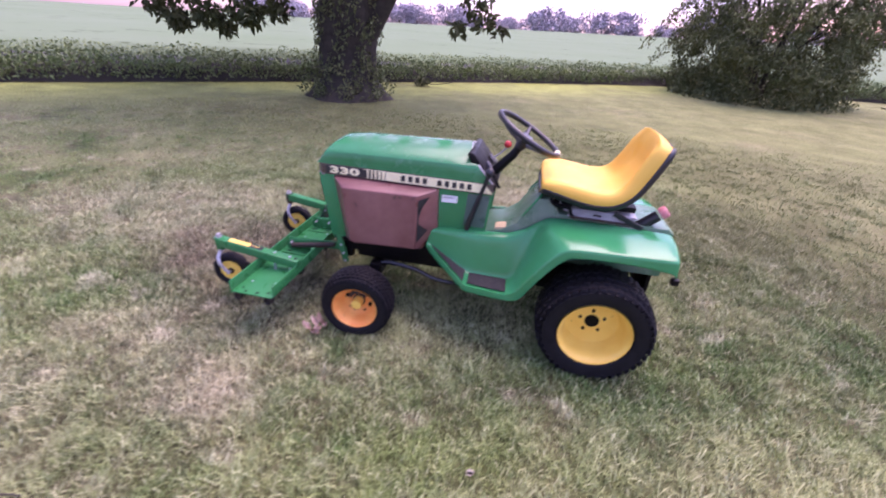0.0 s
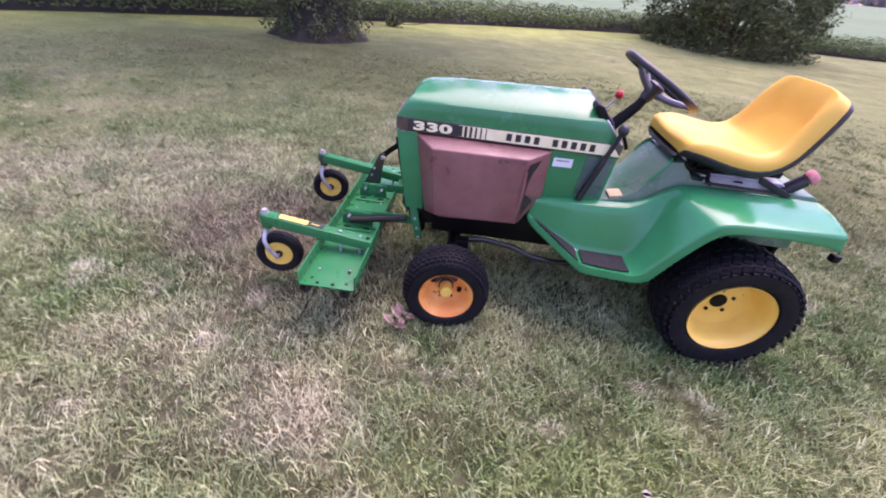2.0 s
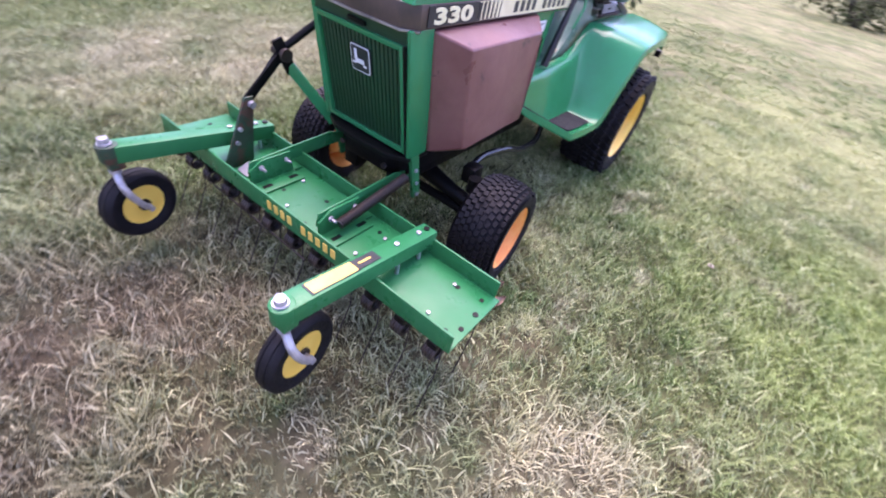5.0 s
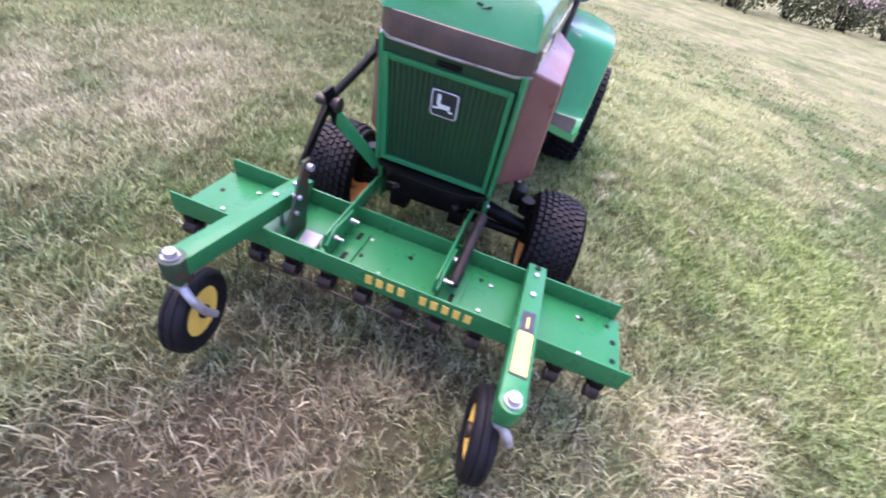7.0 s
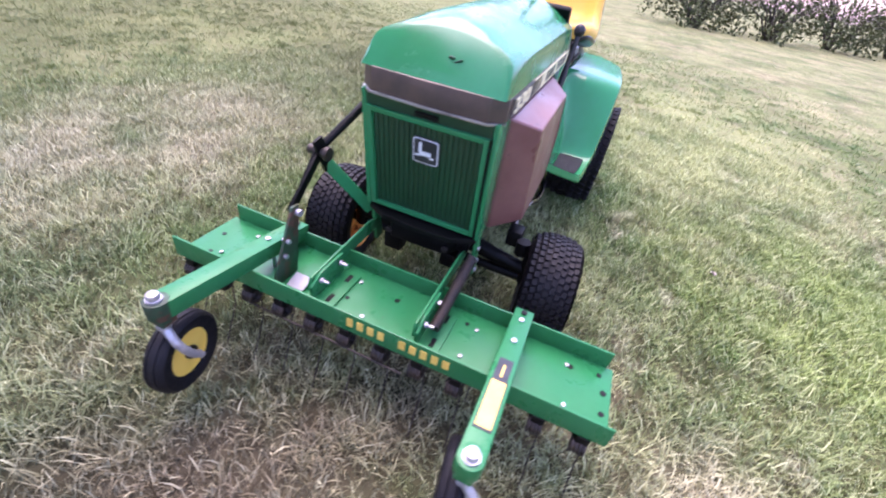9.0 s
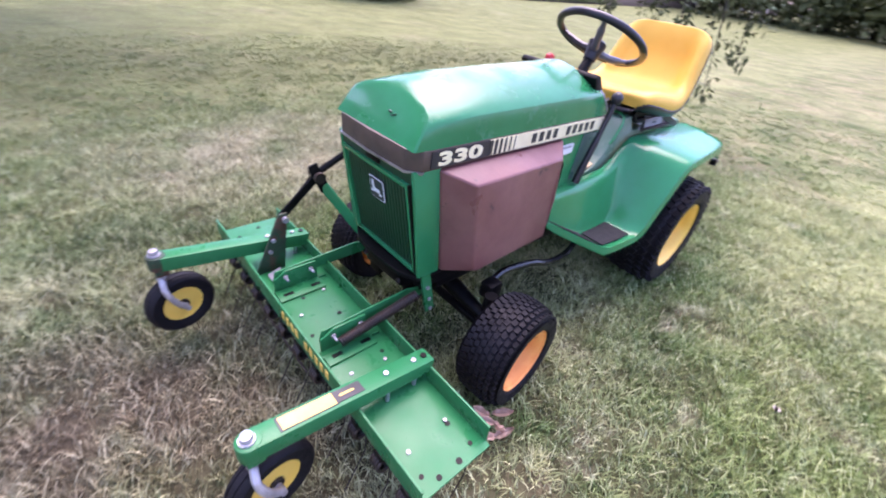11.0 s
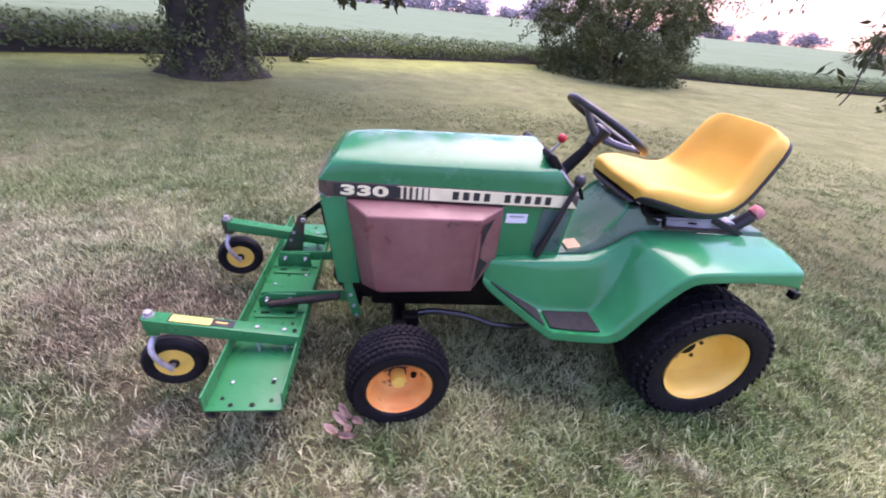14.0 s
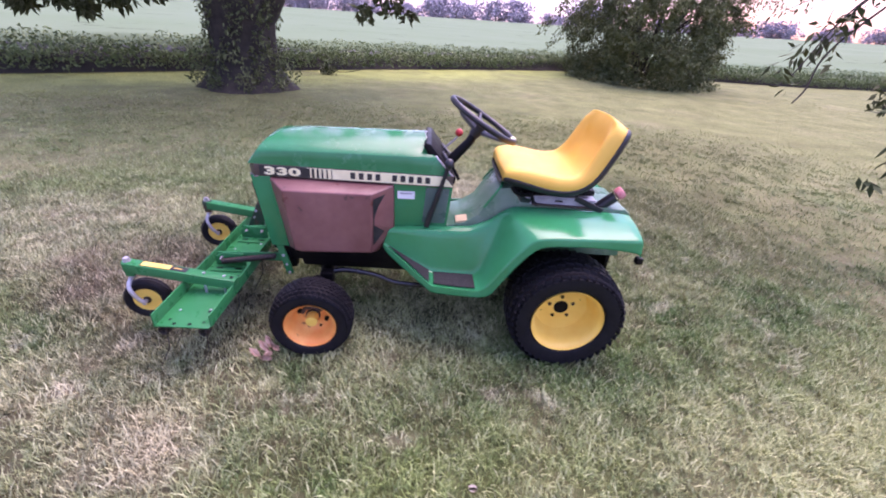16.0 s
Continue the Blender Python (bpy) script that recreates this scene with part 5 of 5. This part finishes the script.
# lilac-grey leaf colour carries the haze of distance
LEAF_FAR_HAZE = leaf_material("hazed_far_tree_leaves", (0.27, 0.25, 0.30), (0.33, 0.31, 0.35))
CROP_FIELD = material("distant_soybean_canopy", (0.112, 0.168, 0.090), 0.9, spec=0.05, tone=(0.13, 0.185, 0.11), scale=0.08, detail=8, grain=0.8, grain_scale=3.0, wear=(0.062, 0.09, 0.045), wear_at=0.6, wear_scale=0.5)
# soil colour made near black to hold the crop plants' shade
CROP_SOIL_SHADE = material("shade_dark_field_soil", (0.022, 0.02, 0.015), 0.95, tone=(0.035, 0.028, 0.022), scale=3, grain=0.6)


# soil and litter, also darkened to paint the shade under the tree
TREE_SOIL_SHADE = material("shade_dark_litter_soil", (0.055, 0.055, 0.028), 0.95, tone=(0.085, 0.085, 0.042), scale=6, grain=0.8, grain_scale=40)


def leaves(name, centres, sizes, mat, up, seed, long=1.9, droop=0.4, label=""):
    """Leaf blades, each a folded four-cornered plate, one mesh."""
    rg = np.random.default_rng(seed)
    c = np.asarray(centres, float)
    n = len(c)
    s = np.asarray(sizes, float).reshape(-1, 1) * rg.uniform(0.6, 1.3, (n, 1))
    d = rg.normal(size=(n, 3))
    d[:, 2] -= droop * 1.5
    d /= np.linalg.norm(d, axis=1, keepdims=True)
    q = np.cross(d, rg.normal(size=(n, 3)))
    q /= np.linalg.norm(q, axis=1, keepdims=True)
    nn = np.cross(d, q)
    v = np.empty((n, 6, 3))
    v[:, 0] = c
    v[:, 1] = c + d * s * 0.4 * long + q * s * 0.36 + nn * s * 0.08
    v[:, 2] = c + d * s * 0.42 * long - nn * s * 0.05
    v[:, 3] = c + d * s * 0.4 * long - q * s * 0.36 + nn * s * 0.08
    v[:, 4] = c + d * s * long - nn * s * 0.15
    v[:, 5] = c + d * s * 0.75 * long + q * s * 0.2
    b = np.arange(n)[:, None] * 6
    tri = np.concatenate([b + [[0, 1, 2]], b + [[0, 2, 3]], b + [[1, 5, 2]], b + [[2, 5, 4]], b + [[2, 4, 3]]], axis=1).reshape(-1)
    me = bpy.data.meshes.new(name)
    me.vertices.add(n * 6)
    me.vertices.foreach_set("co", v.reshape(-1))
    me.loops.add(len(tri))
    me.loops.foreach_set("vertex_index", tri.astype(np.int32))
    me.polygons.add(len(tri) // 3)
    me.polygons.foreach_set("loop_start", np.arange(0, len(tri), 3, dtype=np.int32))
    me.update(calc_edges=True)
    me.materials.append(mat)
    ob = new(name, me)
    ob.parent = up
    return tagged(ob, label)


def clump(rg, c, r, n, flat=0.8):
    """Points in a loose ball, denser towards its skin."""
    d = rg.normal(size=(n, 3))
    d /= np.linalg.norm(d, axis=1, keepdims=True)
    rad = r * rg.uniform(0.25, 1.0, (n, 1)) ** 0.6
    return np.asarray(c) + d * rad * np.array([1, 1, flat])


# big tree with an ivy-grown trunk
def big_tree():
    t = thing("shade_tree", (-4.45, 7.0, 0), "large old shade tree with a thick dark furrowed trunk", "tree")
    rg = np.random.default_rng(5)
    rows = []
    n = 28
    for z, r in ((-0.1, 0.92), (0.03, 0.80), (0.15, 0.68), (0.4, 0.60), (0.8, 0.57), (1.2, 0.59), (1.6, 0.62), (2.0, 0.54), (2.3, 0.45)):
        row = []
        for k in range(n):
            a = 2 * math.pi * k / n
            rr = r * (1 + 0.10 * noise.noise((math.cos(a) * 2, math.sin(a) * 2, z * 0.8)) + 0.05 * math.sin(a * 9 + z) + (0.18 * max(0, math.sin(a * 4 + 1)) if z < 0.2 else 0))
            row.append((rr * math.cos(a) + 0.05 * z, rr * math.sin(a), z))
        rows.append(row)
    trunk = part("trunk", loft(rows, True), BARK, t, "thick dark furrowed trunk", 60)
    limbs = [((-0.05, 0, 1.7), (-0.15, -0.05, 3.4), (-1.9, -0.4, 6.0), 0.38), ((0.12, 0, 0.95), (0.75, 0.05, 1.75), (2.6, 0.2, 5.0), 0.34), ((0, 0.1, 2.2), (0.1, 0.8, 4.2), (0.3, 2.6, 7.0), 0.30), ((0, -0.2, 2.2), (-0.2, -1.0, 3.9), (-0.6, -3.6, 5.4), 0.27)]
    for a, b, c, r in limbs:
        line = smooth_line([a, b, c], 5)
        part("limb", tube(line, [r * (1 - 0.065 * i) for i in range(len(line))], 12), BARK, t)
    pts, sizes = [], []
    for k in range(210):
        a = rg.uniform(0, 2 * math.pi)
        rad = 5.0 * math.sqrt(rg.uniform(0.02, 1))
        z = 3.3 + rg.uniform(0, 1) * 6.4 * math.sqrt(max(0.08, 1 - (rad / 5.3) ** 2))
        pts.append(clump(rg, (rad * math.cos(a), rad * math.sin(a), z), rg.uniform(0.5, 1.0), 70))
    high = np.concatenate(pts)
    leaves("upper_crown", high, np.full(len(high), 0.16), LEAF_DARK, t, 10, 1.7, 0.4)
    pts = []
    for cx, cy, cz, r, m in ((-3.9, -0.4, 1.55, 0.38, 230), (-3.5, -0.5, 1.28, 0.26, 170), (-2.8, -0.5, 1.45, 0.36, 240), (-2.4, -0.5, 1.22, 0.2, 110), (-1.9, -0.5, 1.5, 0.36, 230), (-1.3, -0.4, 1.6, 0.30, 170), (-4.5, -0.3, 1.9, 0.5, 240), (-3.2, -0.4, 1.95, 0.5, 280), (-2.2, -0.4, 2.0, 0.5, 260), (-1.2, -0.4, 2.1, 0.4, 180), (2.4, -0.1, 1.5, 0.2, 45), (2.9, 0.0, 1.62, 0.24, 60), (3.2, 0.1, 1.5, 0.14, 24), (2.7, 0.1, 1.95, 0.35, 90)):
        pts.append(clump(rg, (cx, cy, cz), r, m, 0.7))
    pts = np.concatenate(pts)
    leaves("crown", pts, np.full(len(pts), 0.105), LEAF_DARK, t, 11, 1.7, 0.5, "uneven crown of dark leaves hanging low at the sides")
    ivy = []
    for k in range(5200):
        a, z = rg.uniform(0, 2 * math.pi), rg.uniform(0, 1) ** 1.3 * 2.3
        if noise.noise((2.2 * math.cos(a), 2.2 * math.sin(a), z * 1.6)) < -0.12:
            continue
        r = 0.60 + 0.35 * max(0, 0.3 - z) + rg.uniform(-0.03, 0.13)
        ivy.append((r * math.cos(a) + 0.05 * z, r * math.sin(a), z + 0.03))
    leaves("ivy", ivy, np.full(len(ivy), 0.058), LEAF_BUSH, t, 12, 1.4, 0.6, "ivy and suckers growing up the trunk")
    suck = [clump(rg, (rr * math.cos(a), rr * math.sin(a), h * 0.5), h * 0.55, 120, 1.0) for a, rr, h in ((2.6, 0.80, 0.4), (3.3, 0.82, 0.75), (3.8, 0.80, 0.45), (4.4, 0.82, 0.3), (5.1, 0.82, 0.35), (5.8, 0.80, 0.6), (0.3, 0.78, 0.5), (6.1, 0.75, 1.0))]
    suck = np.concatenate(suck)
    suck = suck[suck[:, 2] > 0.01]
    tagged(leaves("sucker_leaves", suck, np.full(len(suck), 0.042), LEAF_BUSH, t, 39, 2.0, -0.5), kind="stuff")
    return t


big_tree()


def tree_soil():
    n = 40
    rows = [[(-4.45 + r * (1 + 0.18 * noise.noise((math.cos(6.283 * k / n), math.sin(6.283 * k / n), r))) * math.cos(6.283 * k / n), 7.0 + r * (1 + 0.18 * noise.noise((math.cos(6.283 * k / n) * 2, math.sin(6.283 * k / n) * 2, r))) * math.sin(6.283 * k / n), 0.030 - 0.045 * r + 0.018 * noise.noise((9 * math.cos(6.283 * k / n), 9 * math.sin(6.283 * k / n), 3 * r))) for k in range(n)] for r in (0.2, 0.5, 0.7, 0.85, 1.0)]
    tagged(part("bare_soil", loft(rows, True), TREE_SOIL_SHADE, None, "bare soil and litter round the tree's foot, darkened with painted tree shade", 80), category="soil", kind="structure")


tree_soil()


def big_bush():
    t = thing("round_bush", (7.0, 14.7, 0), "wide rounded dark green bushy tree with foliage down to the lawn", "bush")
    rg = np.random.default_rng(8)
    for k in range(7):
        a = 2 * math.pi * k / 7
        line = smooth_line([(0.15 * math.cos(a), 0.15 * math.sin(a), -0.05), (0.5 * math.cos(a), 0.5 * math.sin(a), 1.2), (1.6 * math.cos(a), 1.5 * math.sin(a), 3.6)], 5)
        part("stem", tube(line, [0.10 - 0.007 * i for i in range(len(line))], 8), BARK, t)
    pts = []
    for k in range(580):
        a, v = rg.uniform(0, 2 * math.pi), rg.uniform(0, 1) ** 1.25
        z = 0.12 + 4.5 * v
        if v > 0.55 and rg.uniform() < 0.3:
            continue
        wide = 2.3 * (0.80 + 0.35 * math.sin(min(1, v * 1.5 + 0.2) * math.pi * 0.6)) * (1 - 0.45 * max(0, v - 0.5))
        rr = wide * rg.uniform(0.72, 1.03) * (1 + 0.16 * math.sin(3 * a + 2 * v) + 0.08 * math.sin(7 * a - 5 * v))
        pts.append(clump(rg, (rr * math.cos(a), rr * math.sin(a), z), rg.uniform(0.2, 0.55), 120, 0.85))
    pts = np.concatenate(pts)
    pts = pts[pts[:, 2] > 0.02]
    leaves("foliage", pts, np.full(len(pts), 0.068), LEAF_BUSH, t, 21, 1.8, 0.5, "dense drooping green leaves")
    sprays = []
    for side, reach, z0, z1 in ((-1, 3.9, 2.9, 1.5), (-1, 3.5, 2.4, 1.0), (-1, 3.4, 3.3, 2.3), (1, 3.6, 3.2, 2.6), (1, 3.1, 2.6, 1.9), (1, 4.2, 3.6, 3.0)):
        line = smooth_line([(side * 0.5, -side * 0.2, 1.6), (side * reach * 0.6, -side * reach * 0.26, z0), (side * reach * 0.91, -side * reach * 0.42, z1)], 8)
        part("drooping_bough", tube(line, [0.03 - 0.0016 * i for i in range(len(line))], 6), BARK, t)
        sprays += [clump(rg, tuple(p), 0.24, 26, 0.9) for i, p in enumerate(line) if i > 7]
    sprays = np.concatenate(sprays)
    leaves("outer_spray", sprays, np.full(len(sprays), 0.068), LEAF_BUSH, t, 23, 1.9, 0.6, "loose leafy sprays hanging out at the sides")
    low = np.concatenate([clump(rg, (2.45 * math.cos(a), 2.4 * math.sin(a), 0.1), 0.3, 50, 0.6) for a in np.linspace(0, 6.2, 26)])
    leaves("low_growth", low, np.full(len(low), 0.07), LEAF_BUSH, t, 22, 2.0, -0.2)
    return t


big_bush()


def hanging_branch():
    t = thing("overhanging_branch", (3.4, 1.6, 2.4), "drooping leafy branch of a tree hanging over the lawn", "branch")
    rg = np.random.default_rng(31)
    base = Vector((3.4, 1.6, 2.4))
    bough = smooth_line([Vector(p) - base for p in ((9.0, 5.2, 5.0), (6.4, 3.8, 3.6), (4.6, 2.5, 2.9), (3.4, 1.6, 2.5), (2.9, 1.3, 2.25))], 4)
    part("bough", tube(bough, [0.09 - 0.0045 * i for i in range(len(bough))], 8), BARK, t)
    # each string: where it leaves the bough, a bend, its tip, how far up it is bare, leaves at a node
    strings = [((3.4, 1.6, 2.5), (2.85, 0.8, 1.5), (2.63, 0.49, 0.46), 0.25, 7, 0.10), ((3.4, 1.6, 2.5), (3.2, 0.7, 1.5), (3.05, 0.45, 0.75), 0.35, 7, 0.10), ((3.4, 1.6, 2.5), (2.75, 1.1, 1.5), (2.50, 0.86, 0.76), 0.45, 4, 0.07), ((3.4, 1.6, 2.5), (2.85, 1.05, 1.3), (2.78, 0.95, 0.95), 0.5, 4, 0.07),
               ((2.9, 1.3, 2.25), (2.2, 1.3, 1.75), (1.80, 1.15, 1.26), 0.55, 3, 0.06), ((2.9, 1.3, 2.25), (2.5, 1.6, 1.8), (2.1, 1.42, 1.32), 0.5, 4, 0.08), ((4.6, 2.5, 2.9), (4.1, 2.5, 1.7), (3.9, 2.40, 0.92), 0.35, 8, 0.12), ((4.6, 2.5, 2.9), (4.5, 2.1, 1.7), (4.4, 1.95, 1.05), 0.35, 8, 0.12),
               ((6.4, 3.8, 3.6), (5.5, 3.3, 1.9), (5.07, 3.16, 0.92), 0.6, 9, 0.14), ((6.4, 3.8, 3.6), (5.9, 3.0, 1.9), (5.6, 2.7, 1.1), 0.5, 10, 0.16), ((6.4, 3.8, 3.6), (5.2, 4.6, 2.5), (4.0, 4.62, 1.84), 0.75, 3, 0.10)]
    pts = []
    for a, b, c, bare, count, spread in strings:
        ps = smooth_line([Vector(p) - base for p in (a, b, c)], 10)
        part("twig", tube(ps, [0.009 * (1 - 0.8 * i / len(ps)) + 0.0015 for i in range(len(ps))], 6), BARK, t)
        for i, p in enumerate(ps):
            if i > bare * len(ps):
                pts.append(clump(rg, tuple(p + Vector(rg.normal(size=3)) * 0.05), spread * 1.1, int(1.5 * count), 0.9))
    part("twig", tube(smooth_line([Vector(p) - base for p in ((2.9, 1.3, 2.25), (2.42, 1.6, 1.5), (2.27, 1.53, 1.16), (2.17, 1.48, 1.05))], 5), [0.010 - 0.0003 * i for i in range(16)], 6), BARK, t, "bare hanging shoot")
    pts = np.concatenate(pts)
    leaves("leaf_spray", pts, np.full(len(pts), 0.044), LEAF_DARK, t, 32, 2.1, 0.7, "drooping dark lance-shaped leaves")


hanging_branch()


# crop field
def edge_y(x):
    """Front edge of the crop along the lawn."""
    return float(np.interp(x, (-60, -11, -6.9, -1.4, 4.2, 6, 9, 14.2, 20, 31, 60), (-24, 4.2, 8.2, 13.0, 16.9, 17.5, 17.7, 17.9, 19.0, 18.8, 18)))


def crop_field():
    xs = [-280 + 3 * k for k in range(210)]
    # sheet inside the rows, dark in place of the shade among the plants
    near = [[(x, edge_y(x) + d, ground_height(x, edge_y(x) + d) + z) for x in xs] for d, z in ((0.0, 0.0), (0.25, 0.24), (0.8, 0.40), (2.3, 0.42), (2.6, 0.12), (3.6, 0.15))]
    tagged(part("crop_understorey", loft(near), CROP_SOIL_SHADE, None, "soil and stems under the soybean plants, their shade painted in", 80), category="crop field", kind="structure")
    far = [[(x, edge_y(x) + d, ground_height(x, edge_y(x) + d) + z + 0.05 * noise.noise((x * 0.2, d * 0.3, 2.0))) for x in xs] for d, z in ((3.3, 0.20), (3.6, 0.50), (6, 0.56), (12, 0.56), (20, 0.56), (35, 0.56), (60, 0.56), (100, 0.56), (150, 0.56), (190, 0.56), (205, 0.56), (220, 0.56), (240, 0.56), (270, 0.56), (320, 0.5))]
    tagged(part("crop_canopy", loft(far), CROP_FIELD, None, "wide pale green soybean field climbing to the horizon", 80), category="crop field", kind="structure")
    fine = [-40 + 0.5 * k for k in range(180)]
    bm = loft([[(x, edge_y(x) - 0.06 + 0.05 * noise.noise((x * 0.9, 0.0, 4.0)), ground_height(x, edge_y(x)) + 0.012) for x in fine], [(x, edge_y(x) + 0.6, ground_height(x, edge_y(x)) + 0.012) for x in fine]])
    tagged(part("field_edge", bm, CROP_SOIL_SHADE, None, "bare soil strip along the field's edge, darkened with painted crop shade", 80), category="soil", kind="structure")
    rg = np.random.default_rng(41)
    n = 96000
    x = rg.uniform(-20, 34, n)
    front, back = np.arange(n) < 40000, np.arange(n) >= 80000
    d = rg.uniform(0, 1, n) ** 1.15 * 2.45
    d[front] = rg.uniform(0, 0.45, 40000)
    d[back] = rg.uniform(3.25, 4.4, 16000)
    y = np.array([edge_y(v) for v in x]) + d - 0.05
    top = np.clip(0.50 + d * 0.04, 0, 0.60) * (0.92 + 0.08 * np.sin(x * 3.1 + d * 2) + 0.06 * np.sin(x * 7.7 - d))
    z = np.where(front, rg.uniform(0.12, 1, n) ** 0.8, np.where(back, rg.uniform(0.6, 1.08, n), rg.uniform(0.75, 1.02, n))) * top
    z += np.array([ground_height(u, v) for u, v in zip(x, y)])
    leaves("soybean_plants", np.c_[x, y, z], np.full(n, 0.058), LEAF_CROP, None, 42, 1.3, 0.1)
    tagged(bpy.data.objects["soybean_plants"], "rows of leafy soybean plants at the lawn's edge", "crop", kind="stuff")


crop_field()


def far_tree(name, x, y, h, w, seed, label):
    t = thing(name, (x, y, ground_height(x, y)), label, "tree", "far trees")
    rg = np.random.default_rng(seed)
    part("trunk", tube([(0, 0, -0.2), (0.1, 0, h * 0.3), (0, 0.1, h * 0.6)], [0.03 * h, 0.022 * h, 0.008 * h], 7), BARK, t)
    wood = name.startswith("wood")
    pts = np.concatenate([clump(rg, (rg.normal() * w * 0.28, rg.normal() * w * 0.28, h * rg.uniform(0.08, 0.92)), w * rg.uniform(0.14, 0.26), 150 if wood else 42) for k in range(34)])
    leaves("crown", pts, np.full(len(pts), w * (0.030 if wood else 0.068)), LEAF_BUSH if wood else LEAF_FAR_HAZE, t, seed + 1, 1.3, 0.2)
    return t


rt = random.Random(4)
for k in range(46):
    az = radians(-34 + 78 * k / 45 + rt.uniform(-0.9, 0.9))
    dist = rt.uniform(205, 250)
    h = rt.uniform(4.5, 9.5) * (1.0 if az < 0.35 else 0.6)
    far_tree("far_tree", dist * math.sin(az), dist * math.cos(az), h, h * rt.uniform(1.1, 1.9), 100 + k, "tree on the horizon beyond the field, haze painted into its lilac-grey leaves")
for k in range(13):
    az = radians(50.5 + 3.5 * k)
    dist, h = 56 + 5 * math.sin(k * 2.1), 3.6 + min(k, 4) * 1.9 + 1.0 * math.sin(k * 1.7)
    far_tree("wood_edge_tree", dist * math.sin(az), dist * math.cos(az), h, h * 1.25, 200 + 3 * k, "dark full-crowned tree at the wood's edge")


def hedge_bush(x, y, h, w, seed):
    t = thing("brush_clump", (x, y, 0), "tangled grey and green brush at the lawn's edge", "bush", "brush along the lawn")
    rg = np.random.default_rng(seed)
    for k in range(22):
        a = rg.uniform(0, 6.28)
        tip = (w * 0.5 * math.cos(a), w * 0.5 * math.sin(a), h * rg.uniform(0.6, 1.1))
        part("dead_stem", tube([(0.1 * math.cos(a), 0.1 * math.sin(a), -0.05), (tip[0] * 0.4, tip[1] * 0.4, tip[2] * 0.6), tip], [0.03, 0.02, 0.006], 5), BARK, t)
    pts = np.concatenate([clump(rg, (rg.normal() * w * 0.3, rg.normal() * w * 0.3, h * rg.uniform(0.1, 0.8)), w * 0.22, 60) for k in range(28)])
    pts = pts[pts[:, 2] > 0]
    leaves("foliage", pts, np.full(len(pts), 0.09), LEAF_DARK, t, seed + 1, 1.5, 0.2)


for k, (x, y, h, w) in enumerate(((15.5, -4.6, 1.5, 2.4), (17.0, -6.8, 1.7, 2.6), (18.6, -9.2, 1.6, 2.6), (20.2, -11.6, 1.8, 2.8), (14.6, -2.2, 1.3, 2.2), (22.0, -14.2, 1.9, 3.0))):
    hedge_bush(x, y, h, w, 300 + 5 * k)


# small things on the lawn
def fallen_leaf_cluster():
    t = thing("dry_leaf_litter", (-1.335, -0.50, 0.02), "curled pinkish-brown dead leaves lying by the front tyre", "dead leaves")
    DRY = material("dry_pink_leaf", (0.54, 0.38, 0.31), 0.85, tone=(0.68, 0.51, 0.44), scale=30, grain=0.3)
    rl = random.Random(2)
    for k in range(7):
        a = rl.uniform(0, 6.28)
        L = rl.uniform(0.045, 0.066)
        rows = []
        for i in range(5):
            s = i / 4
            wv = 0.013 * math.sin(math.pi * min(1, s * 0.9 + 0.08)) + 0.001
            rows.append([(L * s, u * wv, 0.016 * abs(u) + 0.026 * s * s + 0.004 * math.sin(9 * s + 3 * u)) for u in (-1, -0.5, 0, 0.5, 1)])
        bm = loft(rows)
        bmesh.ops.solidify(bm, geom=bm.faces[:], thickness=0.001)
        bm.transform(Matrix.Translation((rl.uniform(-0.035, 0.03), rl.uniform(-0.035, 0.025), 0.02 + 0.004 * k)) @ Matrix.Rotation(a, 4, "Z") @ Matrix.Rotation(rl.uniform(-0.35, 0.1), 4, "Y") @ Matrix.Rotation(rl.uniform(-0.6, 0.6), 4, "X"))
        part("dead_leaf", bm, DRY, t, "", 80)


fallen_leaf_cluster()


def dark_clump():
    t = thing("weed_clump", (-3.5, 9.9, 0), "dark low clump of dead weeds with a bare twig", "weeds")
    rg = np.random.default_rng(77)
    leaves("weed_leaves", clump(rg, (0, 0, 0.12), 0.24, 160, 0.6), np.full(160, 0.07), LEAF_DARK, t, 78, 1.6, 0.0)
    part("twig", tube(smooth_line([(0.1, 0, 0.08), (0.5, 0.05, 0.10), (0.85, 0.0, 0.18)]), 0.008, 6), BARK, t)


dark_clump()


def pale_leaf():
    t = thing("pale_leaf", (-0.46, -1.08, 0.035), "small whitish dead leaf lying on the grass", "dead leaf")
    bm = loft([[(0.03 * (s - 0.5), 0.014 * u * math.sin(math.pi * (0.1 + 0.8 * s)), 0.006 * abs(u)) for u in (-1, -0.4, 0.4, 1)] for s in (0, 0.25, 0.5, 0.75, 1)])
    bmesh.ops.solidify(bm, geom=bm.faces[:], thickness=0.001)
    part("leaf_blade", bm, material("bleached_dead_leaf", (0.50, 0.47, 0.42), 0.8, tone=(0.38, 0.34, 0.28), scale=60), t, "", 80)


pale_leaf()


def fallen_twig():
    t = thing("fallen_twig", (-2.0, -1.56, 0.03), "thin dark fallen twig lying in the grass", "twig")
    part("stem", tube(smooth_line([(-0.19, -0.02, 0.004), (-0.08, 0.012, 0.012), (0.04, 0.004, 0.010), (0.15, 0.0, 0.004), (0.24, -0.035, 0.0)]), 0.0055, 6), BARK, t)
    part("side_shoot", tube(smooth_line([(0.04, 0.004, 0.010), (0.09, 0.03, 0.016), (0.15, 0.042, 0.012)]), 0.003, 6), BARK, t)


fallen_twig()
